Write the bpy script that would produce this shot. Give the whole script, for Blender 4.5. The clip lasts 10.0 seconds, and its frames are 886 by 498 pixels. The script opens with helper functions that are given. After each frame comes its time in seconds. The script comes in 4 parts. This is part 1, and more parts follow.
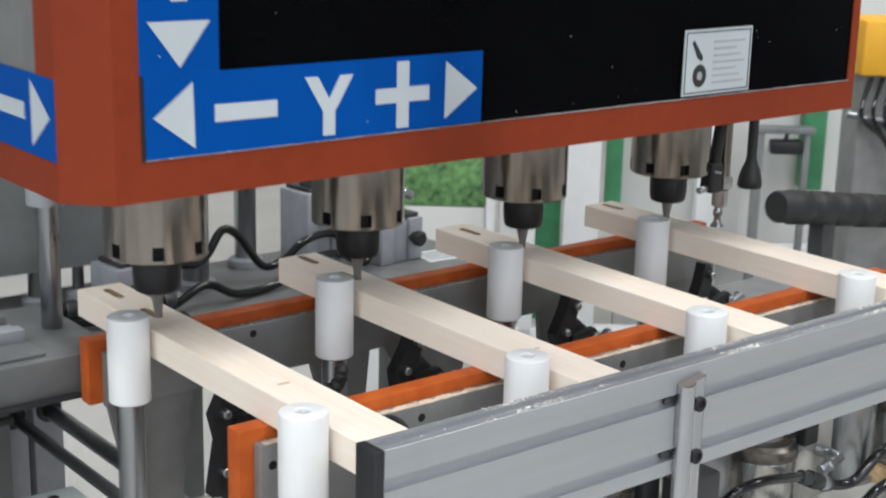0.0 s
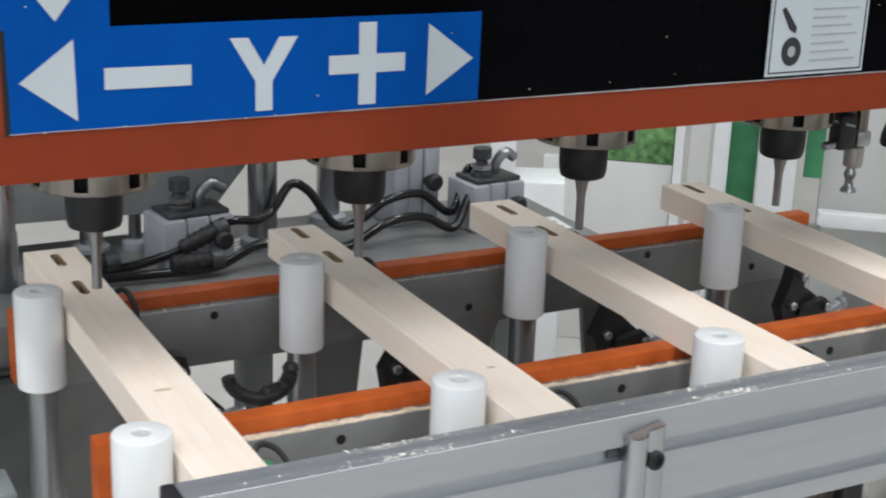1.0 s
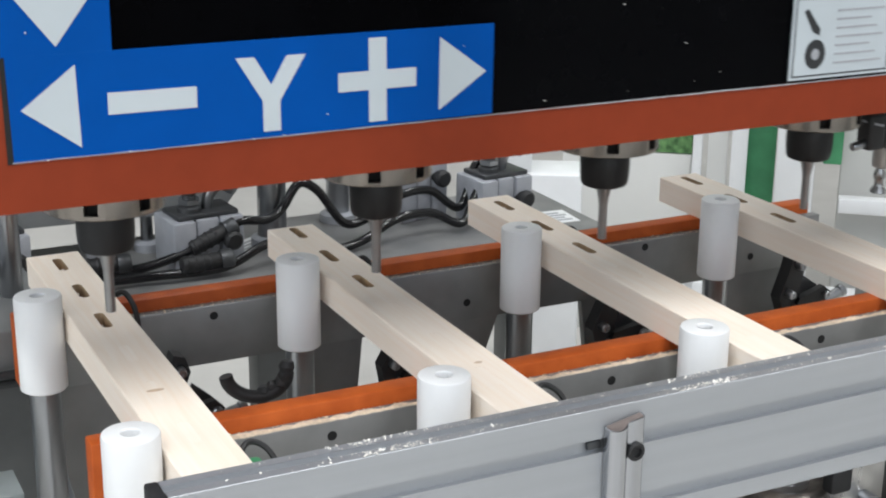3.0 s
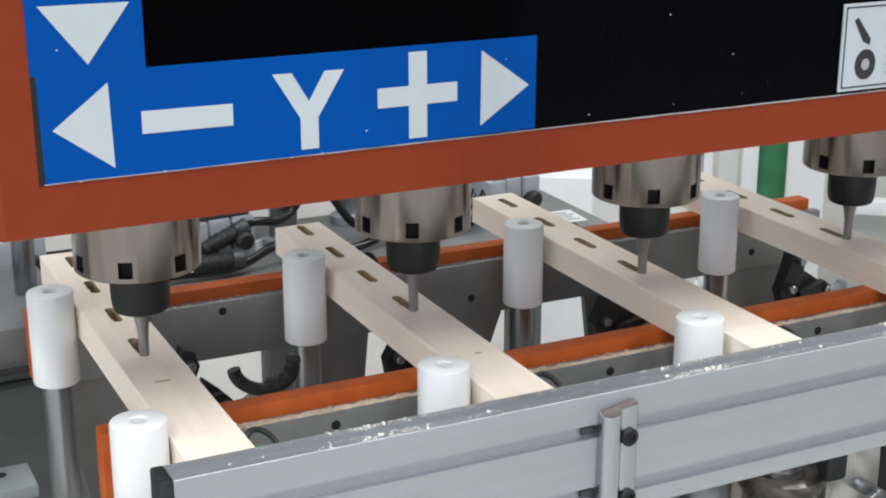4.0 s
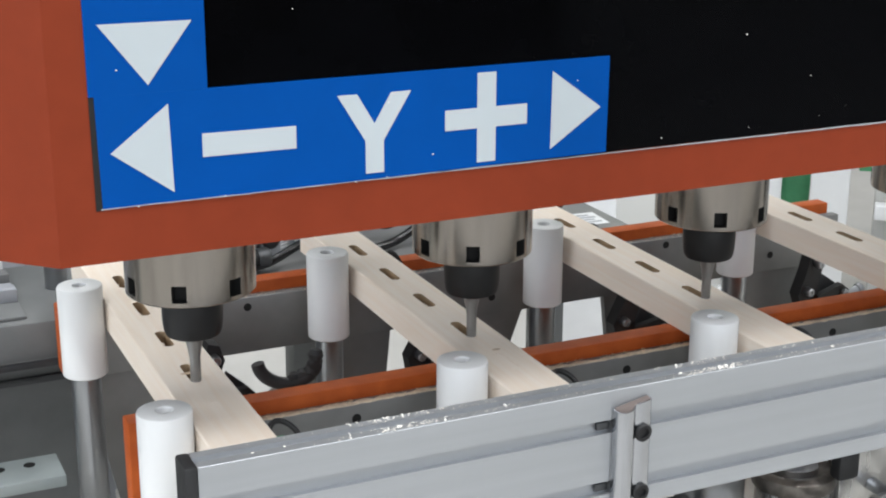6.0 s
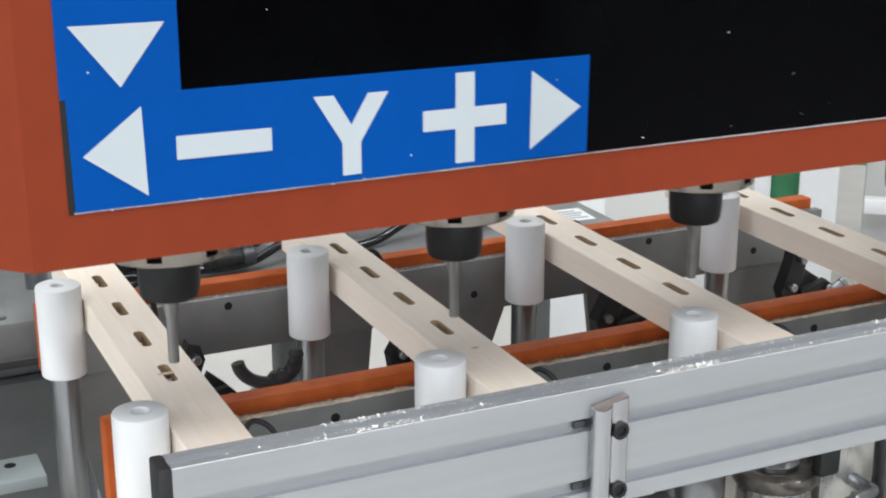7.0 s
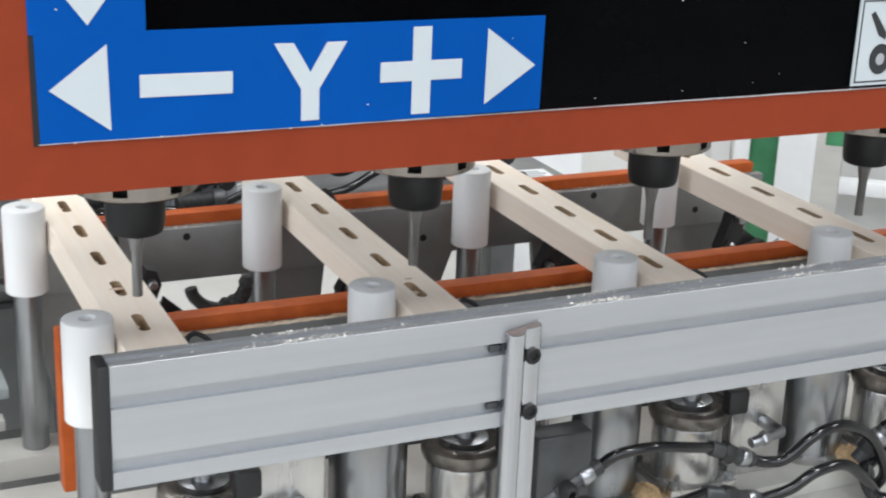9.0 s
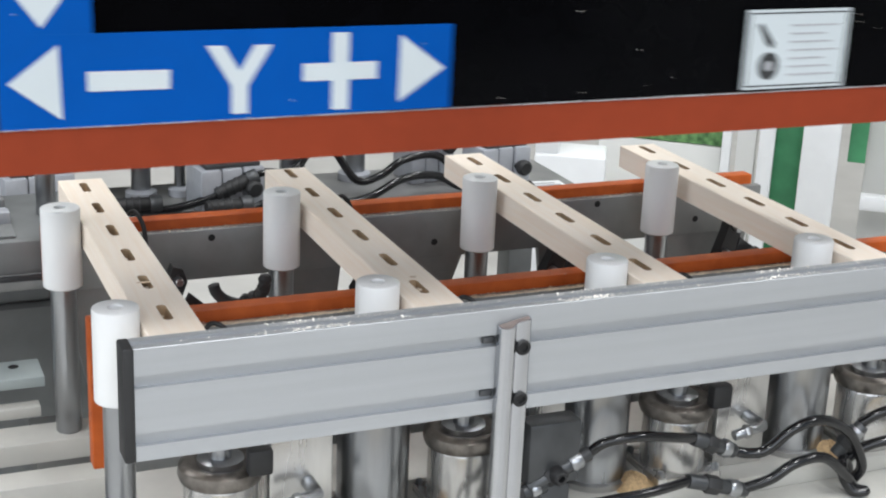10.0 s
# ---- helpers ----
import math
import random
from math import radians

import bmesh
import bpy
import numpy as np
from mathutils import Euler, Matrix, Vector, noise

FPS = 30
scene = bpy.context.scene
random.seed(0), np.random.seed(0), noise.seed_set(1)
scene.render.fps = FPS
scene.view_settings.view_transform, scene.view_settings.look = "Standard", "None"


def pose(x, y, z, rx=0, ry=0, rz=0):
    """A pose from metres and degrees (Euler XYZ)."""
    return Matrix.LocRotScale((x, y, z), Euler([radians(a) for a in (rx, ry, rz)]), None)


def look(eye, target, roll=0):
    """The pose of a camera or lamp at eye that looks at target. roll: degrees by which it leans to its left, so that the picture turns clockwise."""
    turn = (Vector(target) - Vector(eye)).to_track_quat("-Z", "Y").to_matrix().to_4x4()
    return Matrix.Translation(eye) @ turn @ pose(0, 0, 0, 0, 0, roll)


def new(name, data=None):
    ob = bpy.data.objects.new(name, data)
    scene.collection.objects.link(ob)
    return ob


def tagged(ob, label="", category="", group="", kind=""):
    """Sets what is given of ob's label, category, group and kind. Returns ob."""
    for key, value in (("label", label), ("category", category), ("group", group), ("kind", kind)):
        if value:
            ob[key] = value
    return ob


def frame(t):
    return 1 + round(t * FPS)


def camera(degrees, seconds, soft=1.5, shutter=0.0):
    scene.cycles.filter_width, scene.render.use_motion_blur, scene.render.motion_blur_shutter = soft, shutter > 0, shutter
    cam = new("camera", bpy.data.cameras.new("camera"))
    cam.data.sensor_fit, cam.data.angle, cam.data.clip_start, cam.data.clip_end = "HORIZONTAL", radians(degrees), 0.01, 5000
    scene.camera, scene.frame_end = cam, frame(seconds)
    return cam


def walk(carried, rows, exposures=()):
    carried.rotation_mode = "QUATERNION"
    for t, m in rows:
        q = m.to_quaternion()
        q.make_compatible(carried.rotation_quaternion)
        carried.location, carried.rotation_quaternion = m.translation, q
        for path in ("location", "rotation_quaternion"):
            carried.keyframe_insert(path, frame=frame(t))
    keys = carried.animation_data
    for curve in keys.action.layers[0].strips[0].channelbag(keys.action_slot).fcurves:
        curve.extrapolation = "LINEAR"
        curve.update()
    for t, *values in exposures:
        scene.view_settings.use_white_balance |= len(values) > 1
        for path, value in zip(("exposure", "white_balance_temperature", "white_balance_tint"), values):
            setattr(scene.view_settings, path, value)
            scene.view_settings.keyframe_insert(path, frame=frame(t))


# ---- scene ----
cam = camera(33.72, 10.0, soft=2.0, shutter=0.4)
# seconds, eye, degrees to the right of +y, degrees down, roll
PATH = [
    (0.0, (-0.4926, -1.0095, 1.2993), 38.696, 14.793, 1.337),
    (0.2, (-0.4205, -0.9702, 1.3020), 36.525, 16.378, 1.696),
    (0.3, (-0.3800, -0.9529, 1.3023), 34.611, 16.999, 1.094),
    (0.5, (-0.3139, -0.9445, 1.3032), 31.441, 17.050, 0.722),
    (0.7, (-0.2571, -0.9532, 1.3026), 29.013, 17.243, 1.879),
    (1.0, (-0.1997, -0.9710, 1.2918), 27.963, 17.563, 2.101),
    (1.2, (-0.1842, -0.9786, 1.2921), 28.291, 17.893, 1.587),
    (1.5, (-0.1761, -0.9836, 1.2986), 27.296, 17.897, 0.389),
    (1.7, (-0.1739, -0.9830, 1.2999), 27.669, 17.631, 0.357),
    (2.0, (-0.1725, -0.9787, 1.2996), 28.037, 17.903, 0.716),
    (2.5, (-0.1708, -0.9798, 1.2972), 27.397, 17.577, 0.426),
    (2.7, (-0.1782, -0.9870, 1.3010), 26.857, 17.862, 0.683),
    (4.0, (-0.1782, -1.0276, 1.2998), 25.755, 17.613, -0.079),
    (4.2, (-0.1777, -1.0349, 1.3034), 25.356, 17.406, 0.023),
    (4.5, (-0.1749, -1.0411, 1.2988), 24.944, 17.074, -0.267),
    (4.7, (-0.1775, -1.0475, 1.3033), 25.013, 17.313, -0.360),
    (5.0, (-0.1791, -1.0448, 1.3024), 25.049, 17.037, -0.194),
    (5.2, (-0.1805, -1.0515, 1.3050), 24.876, 17.031, -0.251),
    (5.5, (-0.1825, -1.0495, 1.3021), 24.749, 17.100, -0.084),
    (5.7, (-0.1839, -1.0499, 1.3022), 24.566, 17.271, 0.134),
    (6.8, (-0.1820, -1.0457, 1.3054), 25.101, 17.684, 0.136),
    (7.0, (-0.1723, -1.0506, 1.3044), 24.903, 17.680, -0.060),
    (7.2, (-0.1701, -1.0540, 1.3004), 24.727, 17.425, -0.435),
    (7.5, (-0.1692, -1.0582, 1.2999), 24.955, 17.663, -0.579),
    (7.7, (-0.1696, -1.0642, 1.2968), 25.356, 17.970, 0.008),
    (8.0, (-0.1637, -1.0649, 1.2962), 25.744, 18.014, 0.134),
    (8.3, (-0.1632, -1.0877, 1.2963), 26.588, 18.005, 0.721),
    (8.5, (-0.1613, -1.1011, 1.2975), 25.614, 18.103, 0.887),
    (8.65, (-0.1590, -1.1105, 1.2975), 25.743, 18.932, 1.594),
    (8.8, (-0.1560, -1.1200, 1.2975), 25.970, 18.928, 2.214),
    (9.0, (-0.1620, -1.1361, 1.3007), 24.956, 18.701, 2.320),
    (9.3, (-0.1605, -1.1744, 1.3089), 23.468, 19.204, 1.274),
    (9.5, (-0.1581, -1.2049, 1.3144), 23.292, 19.035, 2.150),
    (9.8, (-0.1643, -1.2198, 1.3156), 23.231, 18.505, 2.519),
    (10.0, (-0.1703, -1.2236, 1.3182), 23.322, 18.178, 2.465),
]


def aim(eye, yaw, down, roll):
    a, b = radians(yaw), radians(down)
    ahead = Vector((math.sin(a) * math.cos(b), math.cos(a) * math.cos(b), -math.sin(b)))
    return look(eye, Vector(eye) + ahead, roll)


walk(cam, [(t, aim(e, a, b, c)) for t, e, a, b, c in PATH],
     [(0.0, -0.38), (1.0, -0.50), (1.5, -0.46), (2.5, -0.33), (4.0, -0.24), (5.0, -0.23), (7.0, -0.05), (8.5, -0.02), (10.0, -0.05)])

# ---------------------------------------------------------------- light
world = bpy.data.worlds.new("sky")
scene.world = world
world.use_nodes = True
_n = world.node_tree.nodes
_sky = _n.new("ShaderNodeTexSky")
_sky.sky_type = "NISHITA"
_sky.sun_disc = False
_sky.sun_elevation, _sky.sun_rotation = radians(48), radians(200)
world.node_tree.links.new(_sky.outputs[0], _n["Background"].inputs[0])
_n["Background"].inputs[1].default_value = 0.12


def area_lamp(name, m, sx, sy, watts, colour):
    data = bpy.data.lights.new(name, "AREA")
    data.shape, data.size, data.size_y, data.energy, data.color = "RECTANGLE", sx, sy, watts, colour
    ob = new(name, data)
    ob.matrix_world = m
    return ob


# unseen area lamps added: daylight from front and left, two rows of ceiling tubes
area_lamp("added_front_lamp", look((-1.2, -5.7, 3.3), (0.3, 0.0, 0.9)), 6.0, 2.8, 150, (0.91, 0.955, 1.0))
area_lamp("added_left_lamp", look((-4.95, -0.8, 2.9), (0.2, -0.2, 0.9)), 4.2, 2.0, 120, (0.91, 0.955, 1.0))
# ceiling lamp places are assumed, set to balance front and rear brightness
LAMPS = ((-2.2, -2.2), (0.6, -2.2), (3.4, -2.2), (-2.2, 2.9), (0.6, 2.9), (3.4, 2.9))
for _x, _y in LAMPS:
    area_lamp("added_ceiling_lamp", pose(_x, _y, 5.12), 0.25, 3.8, 140 if _y < 0 else 66, (0.965, 0.985, 1.0))

# ---------------------------------------------------------------- materials


def material(name, colour, rough=0.5, metal=0.0, scale=40.0, amount=0.12, bump=0.0, stretch=(1, 1, 1), second=None, rough_vary=0.1,
             coat=0.0, spread=0.0, bump_scale=None):
    """Two-scale noise in colour and roughness, in object space; second is the colour that worn patches take."""
    mt = bpy.data.materials.new(name)
    mt.use_nodes = True
    nt = mt.node_tree
    n, l = nt.nodes, nt.links
    b = n["Principled BSDF"]
    b.inputs["Metallic"].default_value = metal
    b.inputs["Coat Weight"].default_value = coat
    tc = n.new("ShaderNodeTexCoord")
    mp = n.new("ShaderNodeMapping")
    mp.inputs["Scale"].default_value = stretch
    l.new(tc.outputs["Object"], mp.inputs[0])
    fine, wide = n.new("ShaderNodeTexNoise"), n.new("ShaderNodeTexNoise")
    fine.inputs["Scale"].default_value, fine.inputs["Detail"].default_value = scale, 6
    wide.inputs["Scale"].default_value, wide.inputs["Detail"].default_value = scale / 9, 4
    l.new(mp.outputs[0], fine.inputs[0])
    l.new(mp.outputs[0], wide.inputs[0])
    add = n.new("ShaderNodeMath")
    add.operation = "ADD"
    l.new(fine.outputs[0], add.inputs[0])
    l.new(wide.outputs[0], add.inputs[1])
    ramp = n.new("ShaderNodeValToRGB")
    dark = [c * (1 - amount) for c in colour]
    light = [min(1, c * (1 + amount)) for c in (second or colour)]
    ramp.color_ramp.elements[0].position, ramp.color_ramp.elements[1].position = 0.35, 0.65
    ramp.color_ramp.elements[0].color, ramp.color_ramp.elements[1].color = (*dark, 1), (*light, 1)
    half = n.new("ShaderNodeMath")
    half.operation = "MULTIPLY"
    half.inputs[1].default_value = 0.5
    l.new(add.outputs[0], half.inputs[0])
    l.new(half.outputs[0], ramp.inputs[0])
    last = ramp.outputs[0]
    if spread:
        oi, hsv = n.new("ShaderNodeObjectInfo"), n.new("ShaderNodeHueSaturation")
        mr = n.new("ShaderNodeMapRange")
        mr.inputs[3].default_value, mr.inputs[4].default_value = 1 - spread, 1 + spread
        l.new(oi.outputs["Random"], mr.inputs[0])
        l.new(mr.outputs[0], hsv.inputs["Value"])
        l.new(last, hsv.inputs["Color"])
        last = hsv.outputs[0]
    l.new(last, b.inputs["Base Color"])
    mr = n.new("ShaderNodeMapRange")
    mr.inputs[3].default_value, mr.inputs[4].default_value = max(0.03, rough - rough_vary), min(1, rough + rough_vary)
    l.new(half.outputs[0], mr.inputs[0])
    l.new(mr.outputs[0], b.inputs["Roughness"])
    if bump:
        bp = n.new("ShaderNodeBump")
        bp.inputs["Strength"].default_value, bp.inputs["Distance"].default_value = bump, 0.002
        src = fine
        if bump_scale:
            src = n.new("ShaderNodeTexNoise")
            src.inputs["Scale"].default_value = bump_scale
            l.new(mp.outputs[0], src.inputs[0])
        l.new(src.outputs[0], bp.inputs["Height"])
        l.new(bp.outputs[0], b.inputs["Normal"])
    return mt


ORANGE = material("orange_red_enamel", (0.210, 0.0340, 0.0128), 0.45, scale=60, amount=0.07, bump=0.05)
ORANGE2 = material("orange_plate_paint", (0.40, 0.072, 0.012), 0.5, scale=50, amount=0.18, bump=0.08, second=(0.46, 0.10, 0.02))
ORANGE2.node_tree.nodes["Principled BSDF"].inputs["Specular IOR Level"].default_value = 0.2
BLACKGLASS = material("black_acrylic", (0.0012, 0.0013, 0.0018), 0.10, scale=30, amount=0.3, rough_vary=0.05)
BLACKGLASS.node_tree.nodes["Principled BSDF"].inputs["Specular IOR Level"].default_value = 0.05
ORANGE.node_tree.nodes["Principled BSDF"].inputs["Specular IOR Level"].default_value = 0.13
BLUE = material("blue_vinyl", (0.0, 0.062, 0.295), 0.42, scale=30, amount=0.05)
BLUE.node_tree.nodes["Principled BSDF"].inputs["Specular IOR Level"].default_value = 0.06
WHITEV = material("white_vinyl", (0.455, 0.50, 0.525), 0.4, scale=30, amount=0.03)
INK = material("black_ink", (0.018, 0.02, 0.022), 0.5, scale=60, amount=0.1)
INKGREY = material("grey_ink", (0.33, 0.34, 0.36), 0.5, scale=60, amount=0.1)
NYLON = material("white_nylon", (0.73, 0.735, 0.735), 0.42, scale=55, amount=0.04, bump=0.04, stretch=(1, 1, 0.3))
CHROME = material("ground_steel_rod", (0.36, 0.37, 0.385), 0.30, 1.0, scale=90, amount=0.12, stretch=(1, 1, 0.15))
STEEL = material("turned_steel", (0.30, 0.272, 0.242), 0.20, 1.0, scale=120, amount=0.16, stretch=(1, 1, 0.08), bump=0.03)
ALU = material("anodised_aluminium", (0.44, 0.455, 0.475), 0.47, 0.72, scale=140, amount=0.05, stretch=(0.04, 1, 1), bump=0.03)
ALUBODY = material("cylinder_aluminium", (0.40, 0.395, 0.385), 0.30, 0.92, scale=90, amount=0.1, stretch=(1, 1, 0.05))
CASTALU = material("drawn_aluminium", (0.56, 0.55, 0.535), 0.27, 0.85, scale=60, amount=0.2, bump=0.03, stretch=(1, 1, 0.12))
BROWNSTEEL = material("brown_oiled_steel", (0.135, 0.118, 0.104), 0.32, 0.75, scale=70, amount=0.45, bump=0.08, second=(0.24, 0.22, 0.20))
GREYPLATE = material("milled_grey_plate", (0.205, 0.206, 0.202), 0.48, 0.3, scale=35, amount=0.16, bump=0.05)
GREYDECK = material("grey_deck_paint", (0.17, 0.173, 0.178), 0.55, scale=25, amount=0.16, bump=0.06, second=(0.215, 0.213, 0.206))
DARKPAINT = material("dark_grey_paint", (0.155, 0.163, 0.165), 0.5, scale=20, amount=0.15, bump=0.05, second=(0.18, 0.187, 0.188))
GREYCAST = material("grey_cast_block", (0.40, 0.415, 0.45), 0.5, 0.3, scale=60, amount=0.12, bump=0.08)
DARKSTEEL = material("dark_steel", (0.075, 0.078, 0.082), 0.4, 0.6, scale=50, amount=0.2, bump=0.05)
RUBBER = material("black_rubber", (0.014, 0.014, 0.015), 0.55, scale=60, amount=0.3, bump=0.06)
HOSE = material("black_polyurethane_hose", (0.008, 0.008, 0.009), 0.16, scale=40, amount=0.3, rough_vary=0.06)
NUT = material("black_oxide_nut", (0.010, 0.010, 0.011), 0.48, 0.2, scale=70, amount=0.25, bump=0.05)
BIT = material("carbide_bit", (0.30, 0.30, 0.30), 0.3, 0.9, scale=90, amount=0.1)
# near-black that paints in the shade of holes, windows and gaps
DARKVOID = material("painted_shade_black", (0.006, 0.006, 0.006), 0.8, scale=30, amount=0.2)
# mortise walls take a darker brown than the rest of the batten
WOODDARK = material("dark_mortise_wood", (0.40, 0.28, 0.17), 0.75, scale=120, amount=0.25, bump=0.2)
IVORY = material("ivory_frame_paint", (0.50, 0.49, 0.455), 0.5, scale=30, amount=0.1, bump=0.05)
PALEGREEN = material("pale_grey_green_plate", (0.40, 0.45, 0.45), 0.5, 0.2, scale=30, amount=0.1)
KNOT = material("knot_wood", (0.60, 0.44, 0.30), 0.6, scale=300, amount=0.2)
CHIP = material("wood_chips", (0.78, 0.75, 0.70), 0.8, scale=200, amount=0.15)
SAWDUST = material("sawdust", (0.52, 0.36, 0.20), 0.95, scale=400, amount=0.35, bump=0.3)
WHITEPAINT = material("white_frame_paint", (0.78, 0.79, 0.80), 0.4, scale=20, amount=0.04)
GREENPAINT = material("green_panel_paint", (0.045, 0.22, 0.10), 0.5, scale=18, amount=0.2, second=(0.06, 0.26, 0.12))
LEAFGREEN = material("green_mesh_panel", (0.05, 0.17, 0.05), 0.7, scale=60, amount=0.5, second=(0.16, 0.32, 0.12))
FLOOR = material("pale_hall_floor", (0.44, 0.43, 0.41), 0.5, scale=5, amount=0.08, bump=0.03, second=(0.48, 0.47, 0.45))
WALLM = material("plastered_wall", (0.62, 0.62, 0.60), 0.8, scale=6, amount=0.05, bump=0.05)
CEILM = material("ceiling_sheet", (0.55, 0.56, 0.57), 0.7, scale=6, amount=0.05)
GLOW = bpy.data.materials.new("tube_glow")
GLOW.use_nodes = True
GLOW.node_tree.nodes["Principled BSDF"].inputs["Emission Color"].default_value = (1, 0.97, 0.92, 1)
GLOW.node_tree.nodes["Principled BSDF"].inputs["Emission Strength"].default_value = 6
POSTALU = material("worn_post_aluminium", (0.46, 0.47, 0.49), 0.22, 1.0, scale=110, amount=0.16, stretch=(1, 1, 0.06), bump=0.02)
# brown tint paints in the reflection on the post's cut top
SAWN = material("sawn_end_brown_reflection", (0.19, 0.155, 0.142), 0.50, 0.4, scale=200, amount=0.25, bump=0.1)
DUST = material("pale_sawdust", (0.66, 0.55, 0.42), 0.95, scale=350, amount=0.3, bump=0.3)
YELLOW = material("yellow_paint", (0.75, 0.38, 0.02), 0.5, scale=30, amount=0.08)
GLASS = bpy.data.materials.new("clear_acrylic")
GLASS.use_nodes = True
_b = GLASS.node_tree.nodes["Principled BSDF"]
_b.inputs["Transmission Weight"].default_value, _b.inputs["Roughness"].default_value, _b.inputs["IOR"].default_value = 1.0, 0.04, 1.1


def wood(name):
    """Pale planed softwood with straight grain along y."""
    mt = bpy.data.materials.new(name)
    mt.use_nodes = True
    nt = mt.node_tree
    n, l = nt.nodes, nt.links
    b = n["Principled BSDF"]
    b.inputs["Roughness"].default_value = 0.55
    tc, mp, oi = n.new("ShaderNodeTexCoord"), n.new("ShaderNodeMapping"), n.new("ShaderNodeObjectInfo")
    l.new(tc.outputs["Object"], mp.inputs[0])
    shift = n.new("ShaderNodeVectorMath")
    shift.operation = "SCALE"
    shift.inputs[0].default_value = (3.1, 7.7, 5.3)
    l.new(oi.outputs["Random"], shift.inputs["Scale"])
    l.new(shift.outputs[0], mp.inputs["Location"])
    mp.inputs["Scale"].default_value = (1, 0.045, 1)
    grain, wide = n.new("ShaderNodeTexNoise"), n.new("ShaderNodeTexNoise")
    grain.inputs["Scale"].default_value, grain.inputs["Detail"].default_value = 260, 5
    grain.inputs["Distortion"].default_value = 0.4
    wide.inputs["Scale"].default_value = 28
    l.new(mp.outputs[0], grain.inputs[0])
    l.new(mp.outputs[0], wide.inputs[0])
    r1, r2 = n.new("ShaderNodeValToRGB"), n.new("ShaderNodeValToRGB")
    r1.color_ramp.elements[0].color, r1.color_ramp.elements[1].color = (0.885, 0.765, 0.645, 1), (0.90, 0.805, 0.705, 1)
    r1.color_ramp.elements[0].position, r1.color_ramp.elements[1].position = 0.36, 0.6
    r2.color_ramp.elements[0].color, r2.color_ramp.elements[1].color = (0.965, 0.945, 0.92, 1), (1, 1, 1, 1)
    r2.color_ramp.elements[0].position, r2.color_ramp.elements[1].position = 0.32, 0.55
    l.new(grain.outputs[0], r1.inputs[0])
    l.new(wide.outputs[0], r2.inputs[0])
    mix = n.new("ShaderNodeMix")
    mix.data_type, mix.blend_type = "RGBA", "MULTIPLY"
    mix.inputs[0].default_value = 1
    l.new(r1.outputs[0], mix.inputs[6])
    l.new(r2.outputs[0], mix.inputs[7])
    l.new(mix.outputs[2], b.inputs["Base Color"])
    bp = n.new("ShaderNodeBump")
    bp.inputs["Strength"].default_value, bp.inputs["Distance"].default_value = 0.08, 0.001
    l.new(grain.outputs[0], bp.inputs["Height"])
    l.new(bp.outputs[0], b.inputs["Normal"])
    return mt


WOOD = wood("planed_pale_wood")

# ---------------------------------------------------------------- mesh helpers


def part(name, bm, mat, parent=None, label="", smooth=40):
    """Links a bmesh as one mesh object, under a thing or a part."""
    me = bpy.data.meshes.new(name)
    bmesh.ops.recalc_face_normals(bm, faces=bm.faces)
    bm.to_mesh(me)
    bm.free()
    for mt in (mat if isinstance(mat, (list, tuple)) else [mat]):
        me.materials.append(mt)
    if smooth:
        me.polygons.foreach_set("use_smooth", [True] * len(me.polygons))
        me.set_sharp_from_angle(angle=radians(smooth))
    ob = new(name, me)
    if parent:
        ob.parent = parent
    if label:
        ob["label"] = label
    return ob


def thing(name, m=None, label="", category="", group=""):
    ob = new(name)
    ob.empty_display_size = 0.05
    if m:
        ob.matrix_world = m
    return tagged(ob, label, category, group)


def box(bm, x0, x1, y0, y1, z0, z1, bevel=0.0, seg=2):
    made = bmesh.ops.create_cube(bm, size=1)["verts"]
    for v in made:
        v.co = Vector(((x0 + x1) / 2 + v.co.x * (x1 - x0), (y0 + y1) / 2 + v.co.y * (y1 - y0), (z0 + z1) / 2 + v.co.z * (z1 - z0)))
    if bevel:
        edges = list({e for v in made for e in v.link_edges})
        bmesh.ops.bevel(bm, geom=edges, offset=bevel, segments=seg, affect="EDGES", profile=0.5)
    return bm


def boxed(x0, x1, y0, y1, z0, z1, bevel=0.001, seg=2):
    return box(bmesh.new(), x0, x1, y0, y1, z0, z1, bevel, seg)


def lathe(bm, profile, n=32, m=None, close=True):
    """Turns (radius, height) pairs about z; capped at both ends where the radius is not zero."""
    rings = []
    for r, z in profile:
        ring = [bm.verts.new((r * math.cos(2 * math.pi * i / n), r * math.sin(2 * math.pi * i / n), z)) for i in range(n)]
        rings.append(ring)
    for a, b in zip(rings, rings[1:]):
        for i in range(n):
            bm.faces.new((a[i], a[(i + 1) % n], b[(i + 1) % n], b[i]))
    if close:
        bm.faces.new(rings[0][::-1])
        bm.faces.new(rings[-1])
    if m:
        bmesh.ops.transform(bm, matrix=m, verts=[v for ring in rings for v in ring])
    return bm


def turned(profile, n=32, m=None):
    return lathe(bmesh.new(), profile, n, m)


